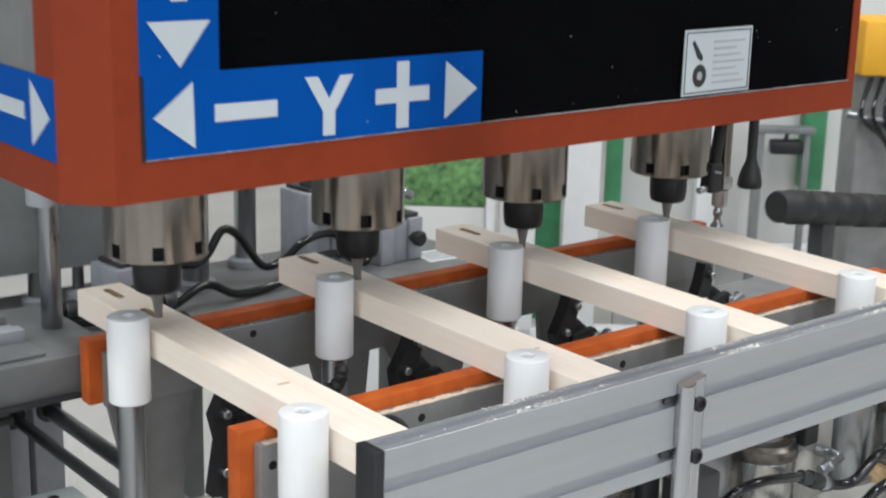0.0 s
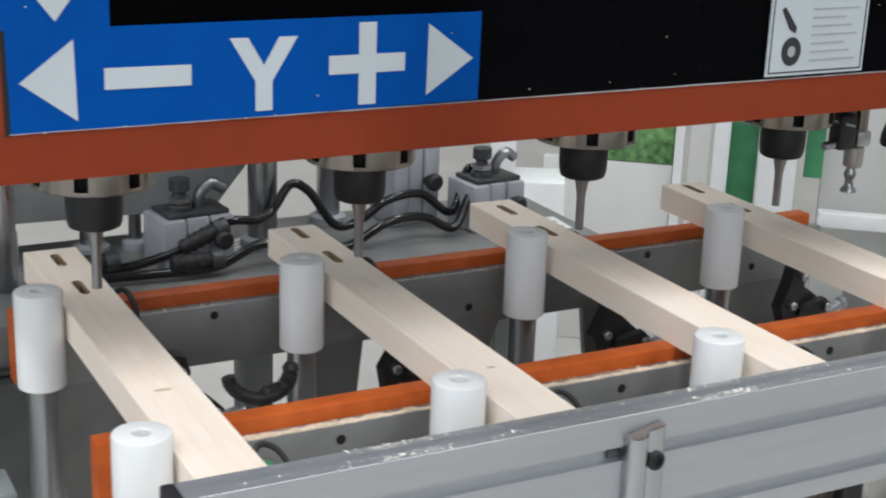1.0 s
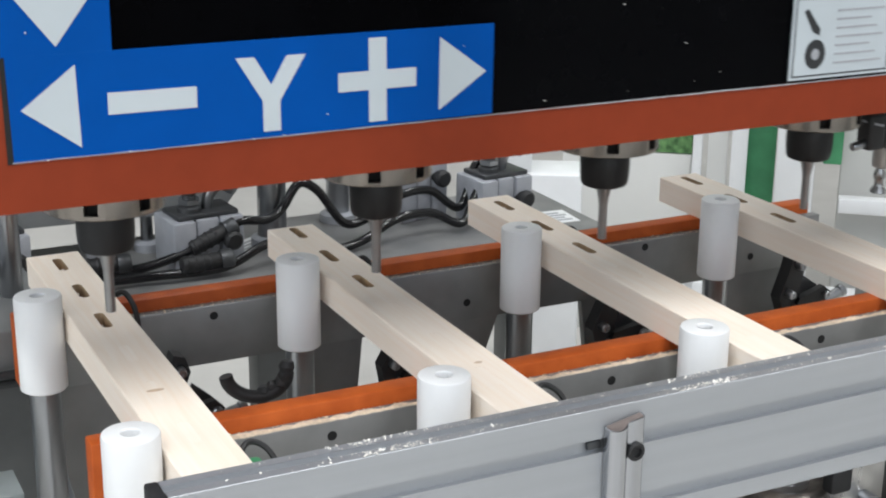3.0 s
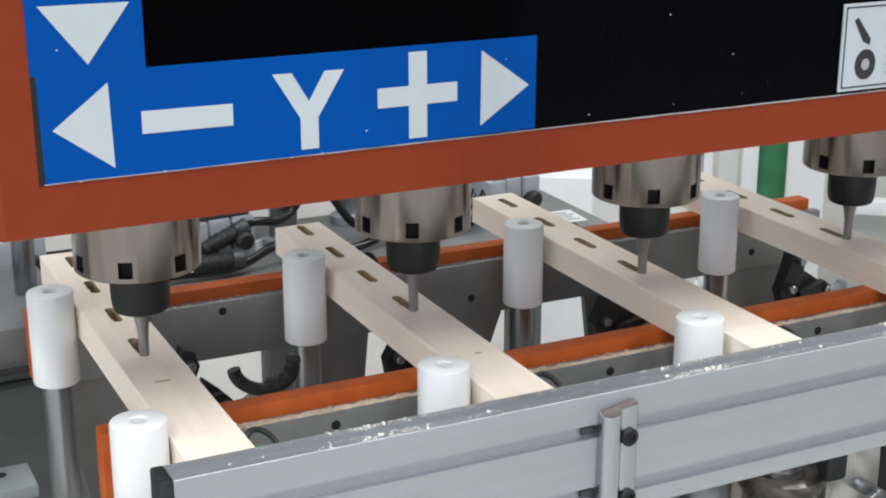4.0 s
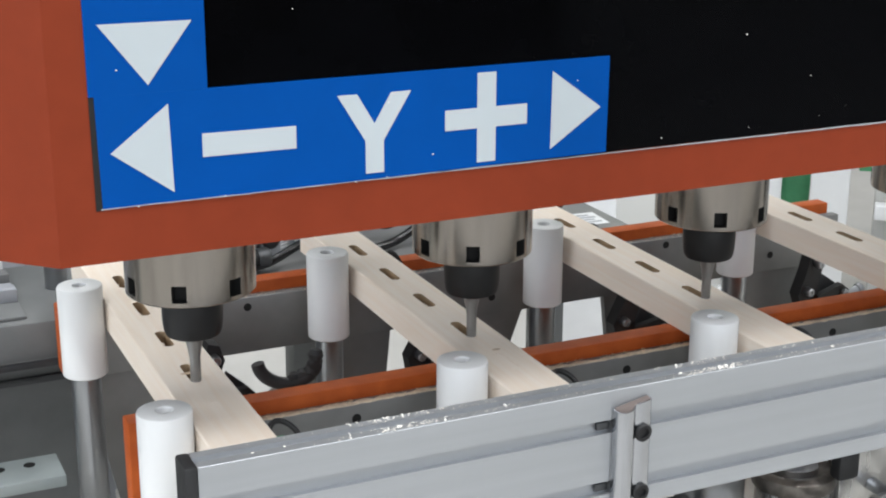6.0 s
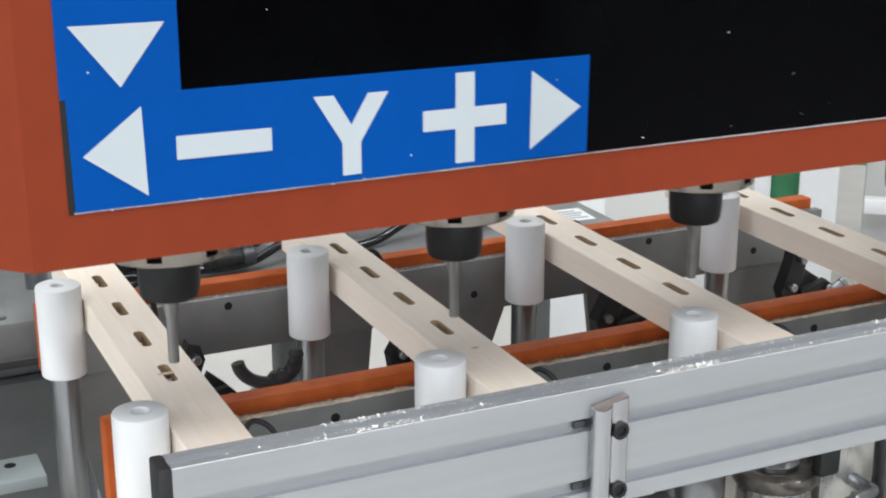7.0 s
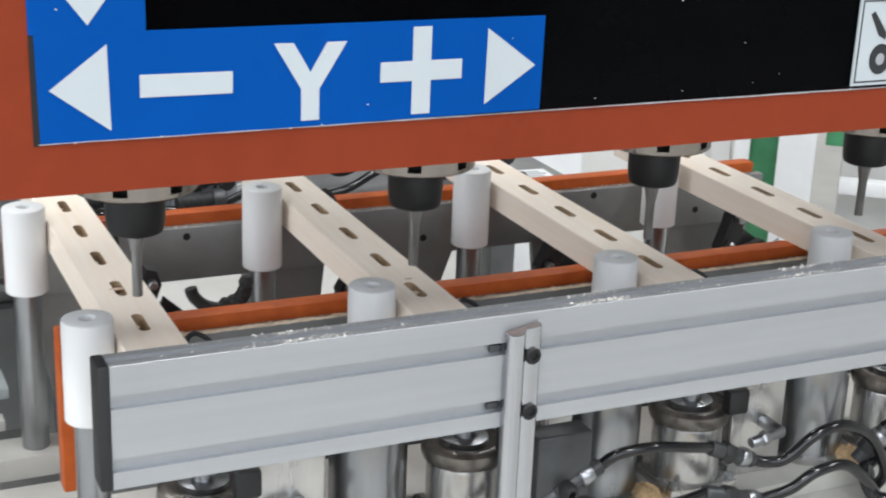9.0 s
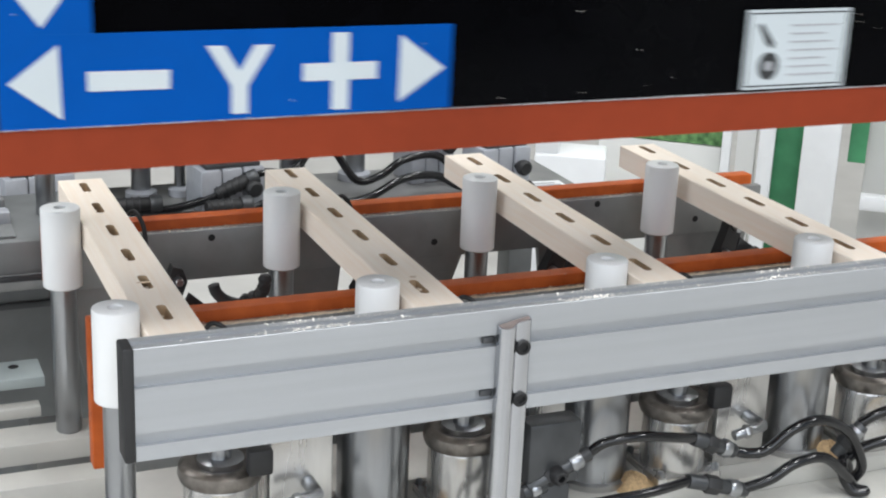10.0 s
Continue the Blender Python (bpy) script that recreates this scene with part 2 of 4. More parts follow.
def sweep(bm, points, r, n=10, steps=8):
    """A round hose through the points, by Catmull-Rom."""
    ps = [Vector(p) for p in points]
    ps = [ps[0] * 2 - ps[1]] + ps + [ps[-1] * 2 - ps[-2]]
    line = []
    for i in range(1, len(ps) - 2):
        p0, p1, p2, p3 = ps[i - 1:i + 3]
        for k in range(steps):
            t = k / steps
            line.append(0.5 * (2 * p1 + (p2 - p0) * t + (2 * p0 - 5 * p1 + 4 * p2 - p3) * t * t + (3 * p1 - p0 - 3 * p2 + p3) * t ** 3))
    line.append(ps[-2])
    rings = []
    side = None
    for i, p in enumerate(line):
        d = (line[min(i + 1, len(line) - 1)] - line[max(i - 1, 0)]).normalized()
        side = (d.orthogonal() if side is None else side - d * side.dot(d)).normalized()
        up = d.cross(side)
        rings.append([bm.verts.new(p + r * (math.cos(a) * side + math.sin(a) * up)) for a in (2 * math.pi * k / n for k in range(n))])
    for a, b in zip(rings, rings[1:]):
        for i in range(n):
            bm.faces.new((a[i], a[(i + 1) % n], b[(i + 1) % n], b[i]))
    bm.faces.new(rings[0][::-1])
    bm.faces.new(rings[-1])
    return bm


def slab(outline, plane, d0, d1, bm=None):
    """A plate with the given outline. plane 'xz': outline is (x, z), from y = d0 to d1; 'yz': (y, z), x = d0 to d1; 'xy'."""
    bm = bm or bmesh.new()
    put = {"xz": lambda a, b, d: (a, d, b), "yz": lambda a, b, d: (d, a, b), "xy": lambda a, b, d: (a, b, d)}[plane]
    v0 = [bm.verts.new(put(a, b, d0)) for a, b in outline]
    v1 = [bm.verts.new(put(a, b, d1)) for a, b in outline]
    bm.faces.new(v0)
    bm.faces.new(v1[::-1])
    k = len(outline)
    for i in range(k):
        bm.faces.new((v0[i], v1[i], v1[(i + 1) % k], v0[(i + 1) % k]))
    return bm


def rod(bm, a, b, r, n=16):
    a, b = Vector(a), Vector(b)
    q = (b - a).to_track_quat("Z", "Y").to_matrix().to_4x4()
    return lathe(bm, [(r * 0.9, 0), (r, r * 0.15), (r, (b - a).length - r * 0.15), (r * 0.9, (b - a).length)], n, Matrix.Translation(a) @ q)


# ---------------------------------------------------------------- the hall


def hall():
    def piece(name, bm, mat, label):
        return tagged(part(name, bm, mat, smooth=0), label, name.split("_")[0], kind="structure")

    piece("floor", boxed(-5, 8, -6, 8, -0.2, 0, 0), FLOOR, "pale smooth concrete floor of the workshop hall")
    piece("wall_north", boxed(-5, 8, 8, 8.2, 0, 5.4, 0), WALLM, "pale plastered wall far behind the machine")
    piece("wall_east", boxed(8, 8.2, -6, 8.2, 0, 5.4, 0), WALLM, "pale plastered side wall of the hall")
    # window opening is added to go with the left lamp
    bm = boxed(-5.2, -5, -6, -3.0, 0, 5.4, 0)
    box(bm, -5.2, -5, 1.4, 8.2, 0, 5.4)
    box(bm, -5.2, -5, -3.0, 1.4, 0, 1.7)
    box(bm, -5.2, -5, -3.0, 1.4, 4.1, 5.4)
    piece("wall_west", bm, WALLM, "pale plastered side wall with an added wide window opening")
    # gateway is added to go with the front lamp
    bm = boxed(-5.2, -4.6, -6.2, -6, 0, 5.4, 0)
    box(bm, 3.5, 8.2, -6.2, -6, 0, 5.4)
    box(bm, -4.6, 3.5, -6.2, -6, 5.0, 5.4)
    piece("wall_south", bm, WALLM, "unseen hall front wall with an added wide open gateway")
    piece("ceiling", boxed(-5.2, 8.2, -6.2, 8.2, 5.4, 5.5, 0), CEILM, "grey sheet ceiling of the hall")
    # unseen fittings added at the assumed ceiling lamps
    for x, y in LAMPS:
        lamp = thing("added_ceiling_light", pose(x, y, 5.2), "unseen white fluorescent batten added under the ceiling", "ceiling light", "hall lights")
        part("housing", boxed(-0.14, 0.14, -1.95, 1.95, 0.02, 0.2, 0.005), WHITEPAINT, lamp)
        bm = bmesh.new()
        for dx in (-0.06, 0.06):
            rod(bm, (dx, -1.9, -0.02), (dx, 1.9, -0.02), 0.016, 12)
        part("tube", bm, GLOW, lamp, "glowing tubes of the added batten")


hall()

# ---------------------------------------------------------------- the machine bed
TX = (0.0, 0.1964, 0.3928, 0.5935)      # stop posts along the bed
BX = (0.0377, 0.2358, 0.4322, 0.6359)   # boards
FY = -0.252                             # front row of posts
BOARD_TOP, BOARD_T = 0.9367, 0.0235
S1, SP = 0.1014, 0.0678                 # first mortise, spacing
DECK = 0.762                            # top of the deck behind the boards
RAIL_Y, RAIL_TOP, RAIL_L = -0.3515, 0.9574, -0.0067


def front_rail():
    rail = thing("aluminium_rail", None, "grey anodised aluminium profile rail with two grooves, dusted with chips", "machine rail")
    w, h, s, d, e = 0.020, 0.080, 0.0044, 0.0050, 0.0003
    y0, z0 = RAIL_Y, RAIL_TOP - h
    pts = [(y0, z0 + e)]
    for c in (z0 + 0.0155, z0 + 0.0565):
        pts += [(y0, c - s), (y0 + d, c - s - 0.0006), (y0 + d, c + s + 0.0006), (y0, c + s)]
    pts += [(y0, z0 + h - e), (y0 + e, z0 + h)]
    c = y0 + w / 2
    pts += [(c - 0.0032, z0 + h), (c - 0.0032, z0 + h - 0.0035), (c + 0.0032, z0 + h - 0.0035), (c + 0.0032, z0 + h)]
    pts += [(y0 + w - e, z0 + h), (y0 + w, z0 + h - e), (y0 + w, z0 + e), (y0 + w - e, z0), (y0 + e, z0)]
    part("profile", slab(pts, "yz", RAIL_L, 1.05), ALU, rail, smooth=30)
    part("end_cap", boxed(RAIL_L - 0.0075, RAIL_L, y0 - 0.0005, y0 + w + 0.0005, z0 - 0.0005, z0 + h + 0.0005, 0.0015), RUBBER, rail, "black plastic end cap")
    return rail


front_rail()


def rail_post(x):
    post = thing("rail_post", pose(x, RAIL_Y, 0), "aluminium upright with a rounded edge, bolted to the rail", "machine post")
    z1 = RAIL_TOP - 0.008
    out = [(-0.0185, -0.0005)] + [(-0.0115 - 0.0070 * math.cos(a), -0.0020 - 0.0072 * math.sin(a)) for a in (k * math.pi / 14 for k in range(13))]
    out += [(-0.0040, -0.0050), (-0.0030, -0.0058), (0.0050, -0.0058), (0.0063, -0.0048), (0.0065, -0.0005)]
    bm = slab(out, "xy", 0.35, z1)
    for v in bm.verts:
        if v.co.z > 0.9:
            v.co.z += 0.004 * v.co.x / 0.02 + v.co.y * 0.2
    part("upright", bm, POSTALU, post, smooth=50)
    cap = [(-0.0175, -0.001)] + [(-0.0115 - 0.0060 * math.cos(a), -0.0022 - 0.0062 * math.sin(a)) for a in (k * math.pi / 10 for k in range(9))] + [(-0.0040, -0.0045), (0.0054, -0.0050), (0.0054, -0.001)]
    bm = slab(cap, "xy", z1 - 0.004, z1 + 0.0004)
    for v in bm.verts:
        v.co.z += 0.004 * v.co.x / 0.02 + v.co.y * 0.2
    part("top_cap", bm, SAWN, post, "sawn end face with a brownish reflection painted in", smooth=0)
    # dark blocks stand in for the shade in the groove end holes
    for dz in (0.0645, 0.0235):
        part("groove_shade_block", boxed(-0.028, -0.0186, 0.0016, 0.0046, RAIL_TOP - dz - 0.0026, RAIL_TOP - dz + 0.0026, 0.001), DARKSTEEL, post, "dark block painted as the shaded hole in the groove")
    for dz in (0.0285, 0.0685):
        m = Matrix.Translation((0.0, -0.0058, RAIL_TOP - dz)) @ Euler((radians(90), 0, 0)).to_matrix().to_4x4()
        part("cap_screw", turned([(0.0058, 0), (0.0058, 0.0016), (0.0050, 0.0024), (0.0032, 0.0024), (0.0029, 0.0009), (0.001, 0.0009)], 20, m), NUT, post, "black socket head screw")
    return post


rail_post(0.2683)
rail_post(0.80)


def rail_chips():
    bm = bmesh.new()
    rng = random.Random(4)
    for i in range(750):
        x = rng.choice((rng.uniform(0.02, 0.75), rng.gauss(0.17, 0.05), rng.gauss(0.36, 0.05), rng.gauss(0.56, 0.06)))
        if not 0.0 < x < 0.9:
            continue
        y = rng.uniform(RAIL_Y + 0.001, RAIL_Y + 0.019)
        c = RAIL_Y + 0.01
        z = RAIL_TOP if abs(y - c) > 0.0036 else RAIL_TOP - 0.0035
        s = rng.uniform(0.00022, 0.00065) * (1.9 if rng.random() < 0.06 else 1)
        m = Matrix.Translation((x, y, z + s * 0.35)) @ Euler((rng.uniform(-.5, .5), rng.uniform(-.5, .5), rng.uniform(0, 6.3))).to_matrix().to_4x4() @ Matrix.Diagonal((s * rng.uniform(1, 2.2), s, s * 0.35, 1))
        bmesh.ops.create_cube(bm, size=1, matrix=m)
    for cx, wide, count in ((0.112, 0.016, 70), (0.322, 0.011, 60), (0.494, 0.017, 60)):
        for i in range(count):
            s = rng.uniform(0.0006, 0.0017)
            m = Matrix.Translation((cx + rng.gauss(0, wide), RAIL_Y + rng.choice((rng.uniform(0.0002, 0.0055), rng.uniform(0.0002, 0.0055), rng.uniform(0.0145, 0.019))), RAIL_TOP + 0.0006)) @ Euler((rng.uniform(-.7, .7), rng.uniform(-.7, .7), rng.uniform(0, 6.3))).to_matrix().to_4x4() @ Matrix.Diagonal((s * rng.uniform(1, 2), s * 0.7, 0.0003, 1))
            bmesh.ops.create_cube(bm, size=1, matrix=m)
    ob = part("wood_chips", bm, CHIP, smooth=0)
    tagged(ob, "pale wood chips scattered along the top of the rail", "wood chips", kind="stuff")


rail_chips()


def stop_post(x, y, base):
    post = thing("stop_post", pose(x, y, 0), "white nylon sleeve on a ground steel rod", "stop post", "stop posts beside the boards")
    part("rod", turned([(0.0105, base), (0.0112, base + 0.001), (0.0112, 0.90)], 28), CHROME, post, "ground steel rod")
    r, z0, z1 = 0.0168, 0.879, 0.950
    part("sleeve", turned([(0.0113, z0), (r - 0.001, z0), (r, z0 + 0.001), (r, z1 - 0.0016), (r - 0.0005, z1 - 0.0005), (r - 0.0016, z1),
                           (0.0058, z1), (0.0052, z1 - 0.0006), (0.0052, z1 - 0.008), (0.001, z1 - 0.008)], 36), NYLON, post, "white nylon sleeve with a bored top")
    return post


for _x in TX:
    stop_post(_x, 0, 0.742)
for _x in TX:
    stop_post(_x, FY, 0.60)


def support_plate(y, z0, hole_x, legs):
    """Orange plate on edge with a lower grey machined plate bolted to its front."""
    pl = thing("support_plate", None, "orange-edged steel plate on edge with a grey bolted face plate", "machine plate", "plates under the boards")
    top = BOARD_TOP - BOARD_T
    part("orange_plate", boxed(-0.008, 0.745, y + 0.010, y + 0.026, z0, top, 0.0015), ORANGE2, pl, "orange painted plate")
    part("face_plate", boxed(0.004, 0.751, y, y + 0.010, z0 - 0.002, top - 0.010, 0.001), GREYPLATE, pl, "grey milled face plate")
    for hx, hz in hole_x:
        m = Matrix.Translation((hx, y + 0.0005, hz)) @ Euler((radians(90), 0, 0)).to_matrix().to_4x4()
        # flat disc, its black stands for the shade inside the hole
        part("bolt_hole", turned([(0.0034, 0), (0.0034, 0.0007)], 14, m), DARKVOID, pl, "flat black disc painting the shade in a bolt hole")
    for a, b, c, d in legs:
        part("leg", slab([(a, z0 + 0.003), (b, z0 + 0.003), (d, 0.742), (c, 0.742)], "xz", y + 0.002, y + 0.009), GREYPLATE, pl, "tapered grey leg")
    bm = bmesh.new()
    rng = random.Random(int(y * 1000))
    for i in range(420):
        s = rng.uniform(0.0003, 0.0007) * (2 if rng.random() < 0.05 else 1)
        m = Matrix.Translation((rng.uniform(0.01, 0.73), y + rng.uniform(0.001, 0.0095), top - 0.010 + s * 0.3)) @ Euler((0, 0, rng.uniform(0, 6))).to_matrix().to_4x4() @ Matrix.Diagonal((s * 2, s, s * 0.6, 1))
        bmesh.ops.create_cube(bm, size=1, matrix=m)
    tagged(part("sawdust", bm, DUST, pl, "pale sawdust along the ledge", smooth=0), kind="stuff")
    if y > 0:
        return pl
    k = 150
    near = [(0.008 + 0.735 * i / k, y + rng.uniform(0.0002, 0.0012)) for i in range(k + 1)]
    far = [(0.008 + 0.735 * i / k, y + rng.uniform(0.0035, 0.0075)) for i in range(k, -1, -1)]
    part("dust_line", slab(near + far, "xy", top - 0.0104, top - 0.0095), DUST, pl, "line of pale sawdust on the ledge", smooth=0)
    return pl


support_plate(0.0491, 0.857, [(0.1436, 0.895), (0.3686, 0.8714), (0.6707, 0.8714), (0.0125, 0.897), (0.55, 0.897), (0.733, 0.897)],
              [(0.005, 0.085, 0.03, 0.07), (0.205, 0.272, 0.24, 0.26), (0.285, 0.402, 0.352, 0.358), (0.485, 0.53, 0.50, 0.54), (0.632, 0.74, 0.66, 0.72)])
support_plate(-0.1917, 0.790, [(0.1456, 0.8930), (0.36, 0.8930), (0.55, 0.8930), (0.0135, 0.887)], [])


def bed_frame():
    bed = thing("machine_bed", None, "grey painted steel bed with rails and pale base bars", "machine bed")
    part("base_plate", boxed(0.030, 1.0, -0.45, 0.075, 0.715, 0.742, 0.002), IVORY, bed, "pale base plate dusted with sawdust")
    part("base_ledge", boxed(0.10, 1.0, -0.298, -0.212, 0.742, 0.757, 0.0015), IVORY, bed, "raised pale ledge under the cylinders")
    part("rear_deck", boxed(-0.75, 0.80, 0.37, 0.70, DECK - 0.018, DECK, 0.002), GREYDECK, bed, "lower grey deck behind the boards")
    part("side_beam", boxed(-0.75, 0.034, 0.090, 0.245, 0.860, 0.893, 0.003), DARKPAINT, bed, "dark grey painted beam beside the deck")
    part("beam_lip", boxed(-0.75, 0.030, 0.083, 0.0895, 0.856, 0.861, 0.001), DARKSTEEL, bed)
    part("beam_post", boxed(-0.74, -0.68, 0.12, 0.22, 0.0, 0.860, 0.003), DARKPAINT, bed)
    part("base_block", boxed(-0.75, 0.096, 0.50, 0.74, 0.0, 0.7435, 0.004), DARKPAINT, bed, "dark grey painted base under the deck")
    part("base_lip", boxed(-0.75, 0.098, 0.494, 0.4995, 0.676, 0.684, 0.001), DARKSTEEL, bed)
    part("base_bar", boxed(-0.7, 0.029, -0.020, 0.020, 0.722, 0.742, 0.0015), IVORY, bed, "ivory painted bar")
    part("base_bar", boxed(-0.7, 0.029, -0.070, -0.038, 0.704, 0.726, 0.0015), IVORY, bed, "ivory painted bar")
    part("base_bar", boxed(-0.7, -0.02, 0.030, 0.046, 0.744, 0.754, 0.001), IVORY, bed, "ivory painted bar")
    part("slotted_strip", boxed(-0.7, -0.014, 0.042, 0.0868, 0.768, 0.778, 0.001), PALEGREEN, bed, "pale grey-green strip with holes")
    for x in (-0.135, -0.105, -0.062, -0.038):
        m = Matrix.Translation((x, 0.072, 0.7777))
        # hole drawn as a flat disc in the shade black
        part("strip_hole", turned([(0.0048, 0), (0.0048, 0.0006)], 14, m), DARKVOID, bed)
    part("bar_bolt", turned([(0.0045, 0.742), (0.0045, 0.748), (0.003, 0.7495)], 6, Matrix.Translation((0.021, -0.006, 0))), CHROME, bed)
    for x in (0.0, 0.98):
        for y in (-0.42, 0.07):
            part("leg", boxed(x - 0.025, x + 0.025, y - 0.025, y + 0.025, 0, 0.715, 0.003), GREYDECK, bed)
    for x in (0.40, 0.76):
        part("leg", boxed(x - 0.02, x + 0.02, 0.64, 0.68, 0, DECK - 0.018, 0.003), DARKPAINT, bed)
    part("front_skirt", boxed(-0.02, 1.0, -0.448, -0.43, 0.30, 0.715, 0.002), GREYDECK, bed)
    return bed


bed_frame()


def under_rod(x, r):
    t = thing("guide_rod", None, "shiny steel guide rod below the deck", "guide rod", "guide rods below the deck")
    part("rod", rod(bmesh.new(), (x, 0.10, 0.66), (x, 0.575, 0.66), r, 24), CHROME, t)
    block = part("bearing_block", boxed(x - 0.019, x + 0.019, 0.555, 0.60, 0.0, 0.70, 0.004), GREYCAST, t)
    m = Matrix.Translation((x, 0.5555, 0.66)) @ Euler((radians(90), 0, 0)).to_matrix().to_4x4()
    part("bearing_ring", turned([(0.0150, -0.002), (0.0150, 0.004), (0.0125, 0.006), (r, 0.006)], 24, m), RUBBER, block, "dark bearing ring")


under_rod(0.120, 0.0070)
under_rod(0.164, 0.0095)

# ---------------------------------------------------------------- boards with mortises
SLOT_L, SLOT_W, SLOT_D = 0.0315, 0.0074, 0.0125
SLOT_Y = [S1 - SP * k for k in range(6)]


def slot_outline(cx, cy, n=6):
    r = SLOT_W / 2
    h = SLOT_L / 2 - r
    return [(cx + r * math.cos(a), cy + h + r * math.sin(a)) for a in (math.pi * i / n for i in range(n + 1))] + \
           [(cx + r * math.cos(a), cy - h + r * math.sin(a)) for a in (math.pi + math.pi * i / n for i in range(n + 1))]


def board(x, y1, lean):
    """A planed batten; its mortises are cut through the top face, each closed below by a floor of its own."""
    y0, w = -0.316, 0.0205
    b = thing("wooden_batten", pose(x, 0, BOARD_TOP, 0, 0, lean), "pale planed wooden batten with mortises, across orange plates", "wooden batten", "battens under the spindles")
    bm = bmesh.new()
    e = 0.0007
    outer = [bm.verts.new((a, c, 0)) for a, c in ((-w + e, y0), (w - e, y0), (w - e, y1 - e), (-w + e, y1 - e))]
    edges = [bm.edges.new((outer[i], outer[(i + 1) % 4])) for i in range(4)]
    walls = []
    for sy in SLOT_Y:
        loop = [bm.verts.new((a, c, 0)) for a, c in slot_outline(0, sy)]
        k = len(loop)
        edges += [bm.edges.new((loop[i], loop[(i + 1) % k])) for i in range(k)]
        walls.append(loop)
    bmesh.ops.triangle_fill(bm, use_beauty=True, use_dissolve=False, edges=edges, normal=(0, 0, 1))
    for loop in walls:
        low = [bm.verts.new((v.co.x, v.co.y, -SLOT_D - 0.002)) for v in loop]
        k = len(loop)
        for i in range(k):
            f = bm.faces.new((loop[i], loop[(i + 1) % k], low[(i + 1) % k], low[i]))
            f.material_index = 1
    ring = [bm.verts.new(c) for c in ((-w, y0, -e), (w, y0, -e), (w, y1, -e), (-w, y1, -e))]
    base = [bm.verts.new(c) for c in ((-w, y0, -BOARD_T), (w, y0, -BOARD_T), (w, y1, -BOARD_T), (-w, y1, -BOARD_T))]
    for a, c in ((outer, ring), (ring, base)):
        for i in range(4):
            bm.faces.new((a[i], a[(i + 1) % 4], c[(i + 1) % 4], c[i]))
    bm.faces.new(base)
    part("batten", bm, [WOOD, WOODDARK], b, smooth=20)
    floors = []
    for sy in SLOT_Y:
        o = slot_outline(0, 0)
        f = part("mortise_floor", slab([(a * 1.06, c * 1.015) for a, c in o], "xy", -0.0085, -0.00004), [WOOD], b, "wood at the bottom of the mortise", smooth=20)
        f.location = (0, sy, 0)
        floors.append(f)
    bm = bmesh.new()
    rng = random.Random(int(x * 9000) + 3)
    for sy in SLOT_Y:
        for k in range(rng.choice((4, 6, 8))):
            w1, l1 = rng.uniform(0.0007, 0.0016), rng.uniform(0.0015, 0.005)
            m = Matrix.Translation((rng.uniform(-0.0018, 0.0018), sy - rng.uniform(-0.004, 0.0115), rng.uniform(-0.007, -0.003))) @ Euler((rng.uniform(-.4, .4), rng.uniform(-.4, .4), rng.uniform(-.9, .9))).to_matrix().to_4x4() @ Matrix.Diagonal((w1, l1, 0.0011, 1))
            bmesh.ops.create_cube(bm, size=1, matrix=m)
    tagged(part("mortise_chips", bm, WOOD, b, "wood chips left in the mortises", smooth=0), kind="stuff")
    return b, floors


def knot(b, x, y, sx, sy):
    out = [(x + sx * math.cos(k * math.pi / 9), y + sy * math.sin(k * math.pi / 9)) for k in range(18)]
    part("knot", slab(out, "xy", -0.0004, 0.00006), KNOT, b, "faint brown knot", smooth=0)


BOARDS = [board(BX[0], 0.130, 0.0), board(BX[1], 0.121, 0.0), board(BX[2], 0.132, 0.0), board(BX[3], 0.124, 0.0)]

knot(BOARDS[0][0], -0.001, -0.170, 0.0058, 0.0020)
knot(BOARDS[1][0], 0.004, -0.215, 0.0030, 0.0016)

# ---------------------------------------------------------------- machining head
HX0, HX1, HZ0, HZ1 = -0.0664, 0.745, 1.0708, 1.50
CH = 0.028


def sticker(outline, mat, depth, parent, name, label=""):
    """A flat vinyl piece on the front panel."""
    pts = [(x * 0.993, 0.95 + (z - 0.95) * 0.9915) for x, z in outline]
    return part(name, slab(pts, "xz", -depth, 0.0005), mat, parent, label, smooth=0)


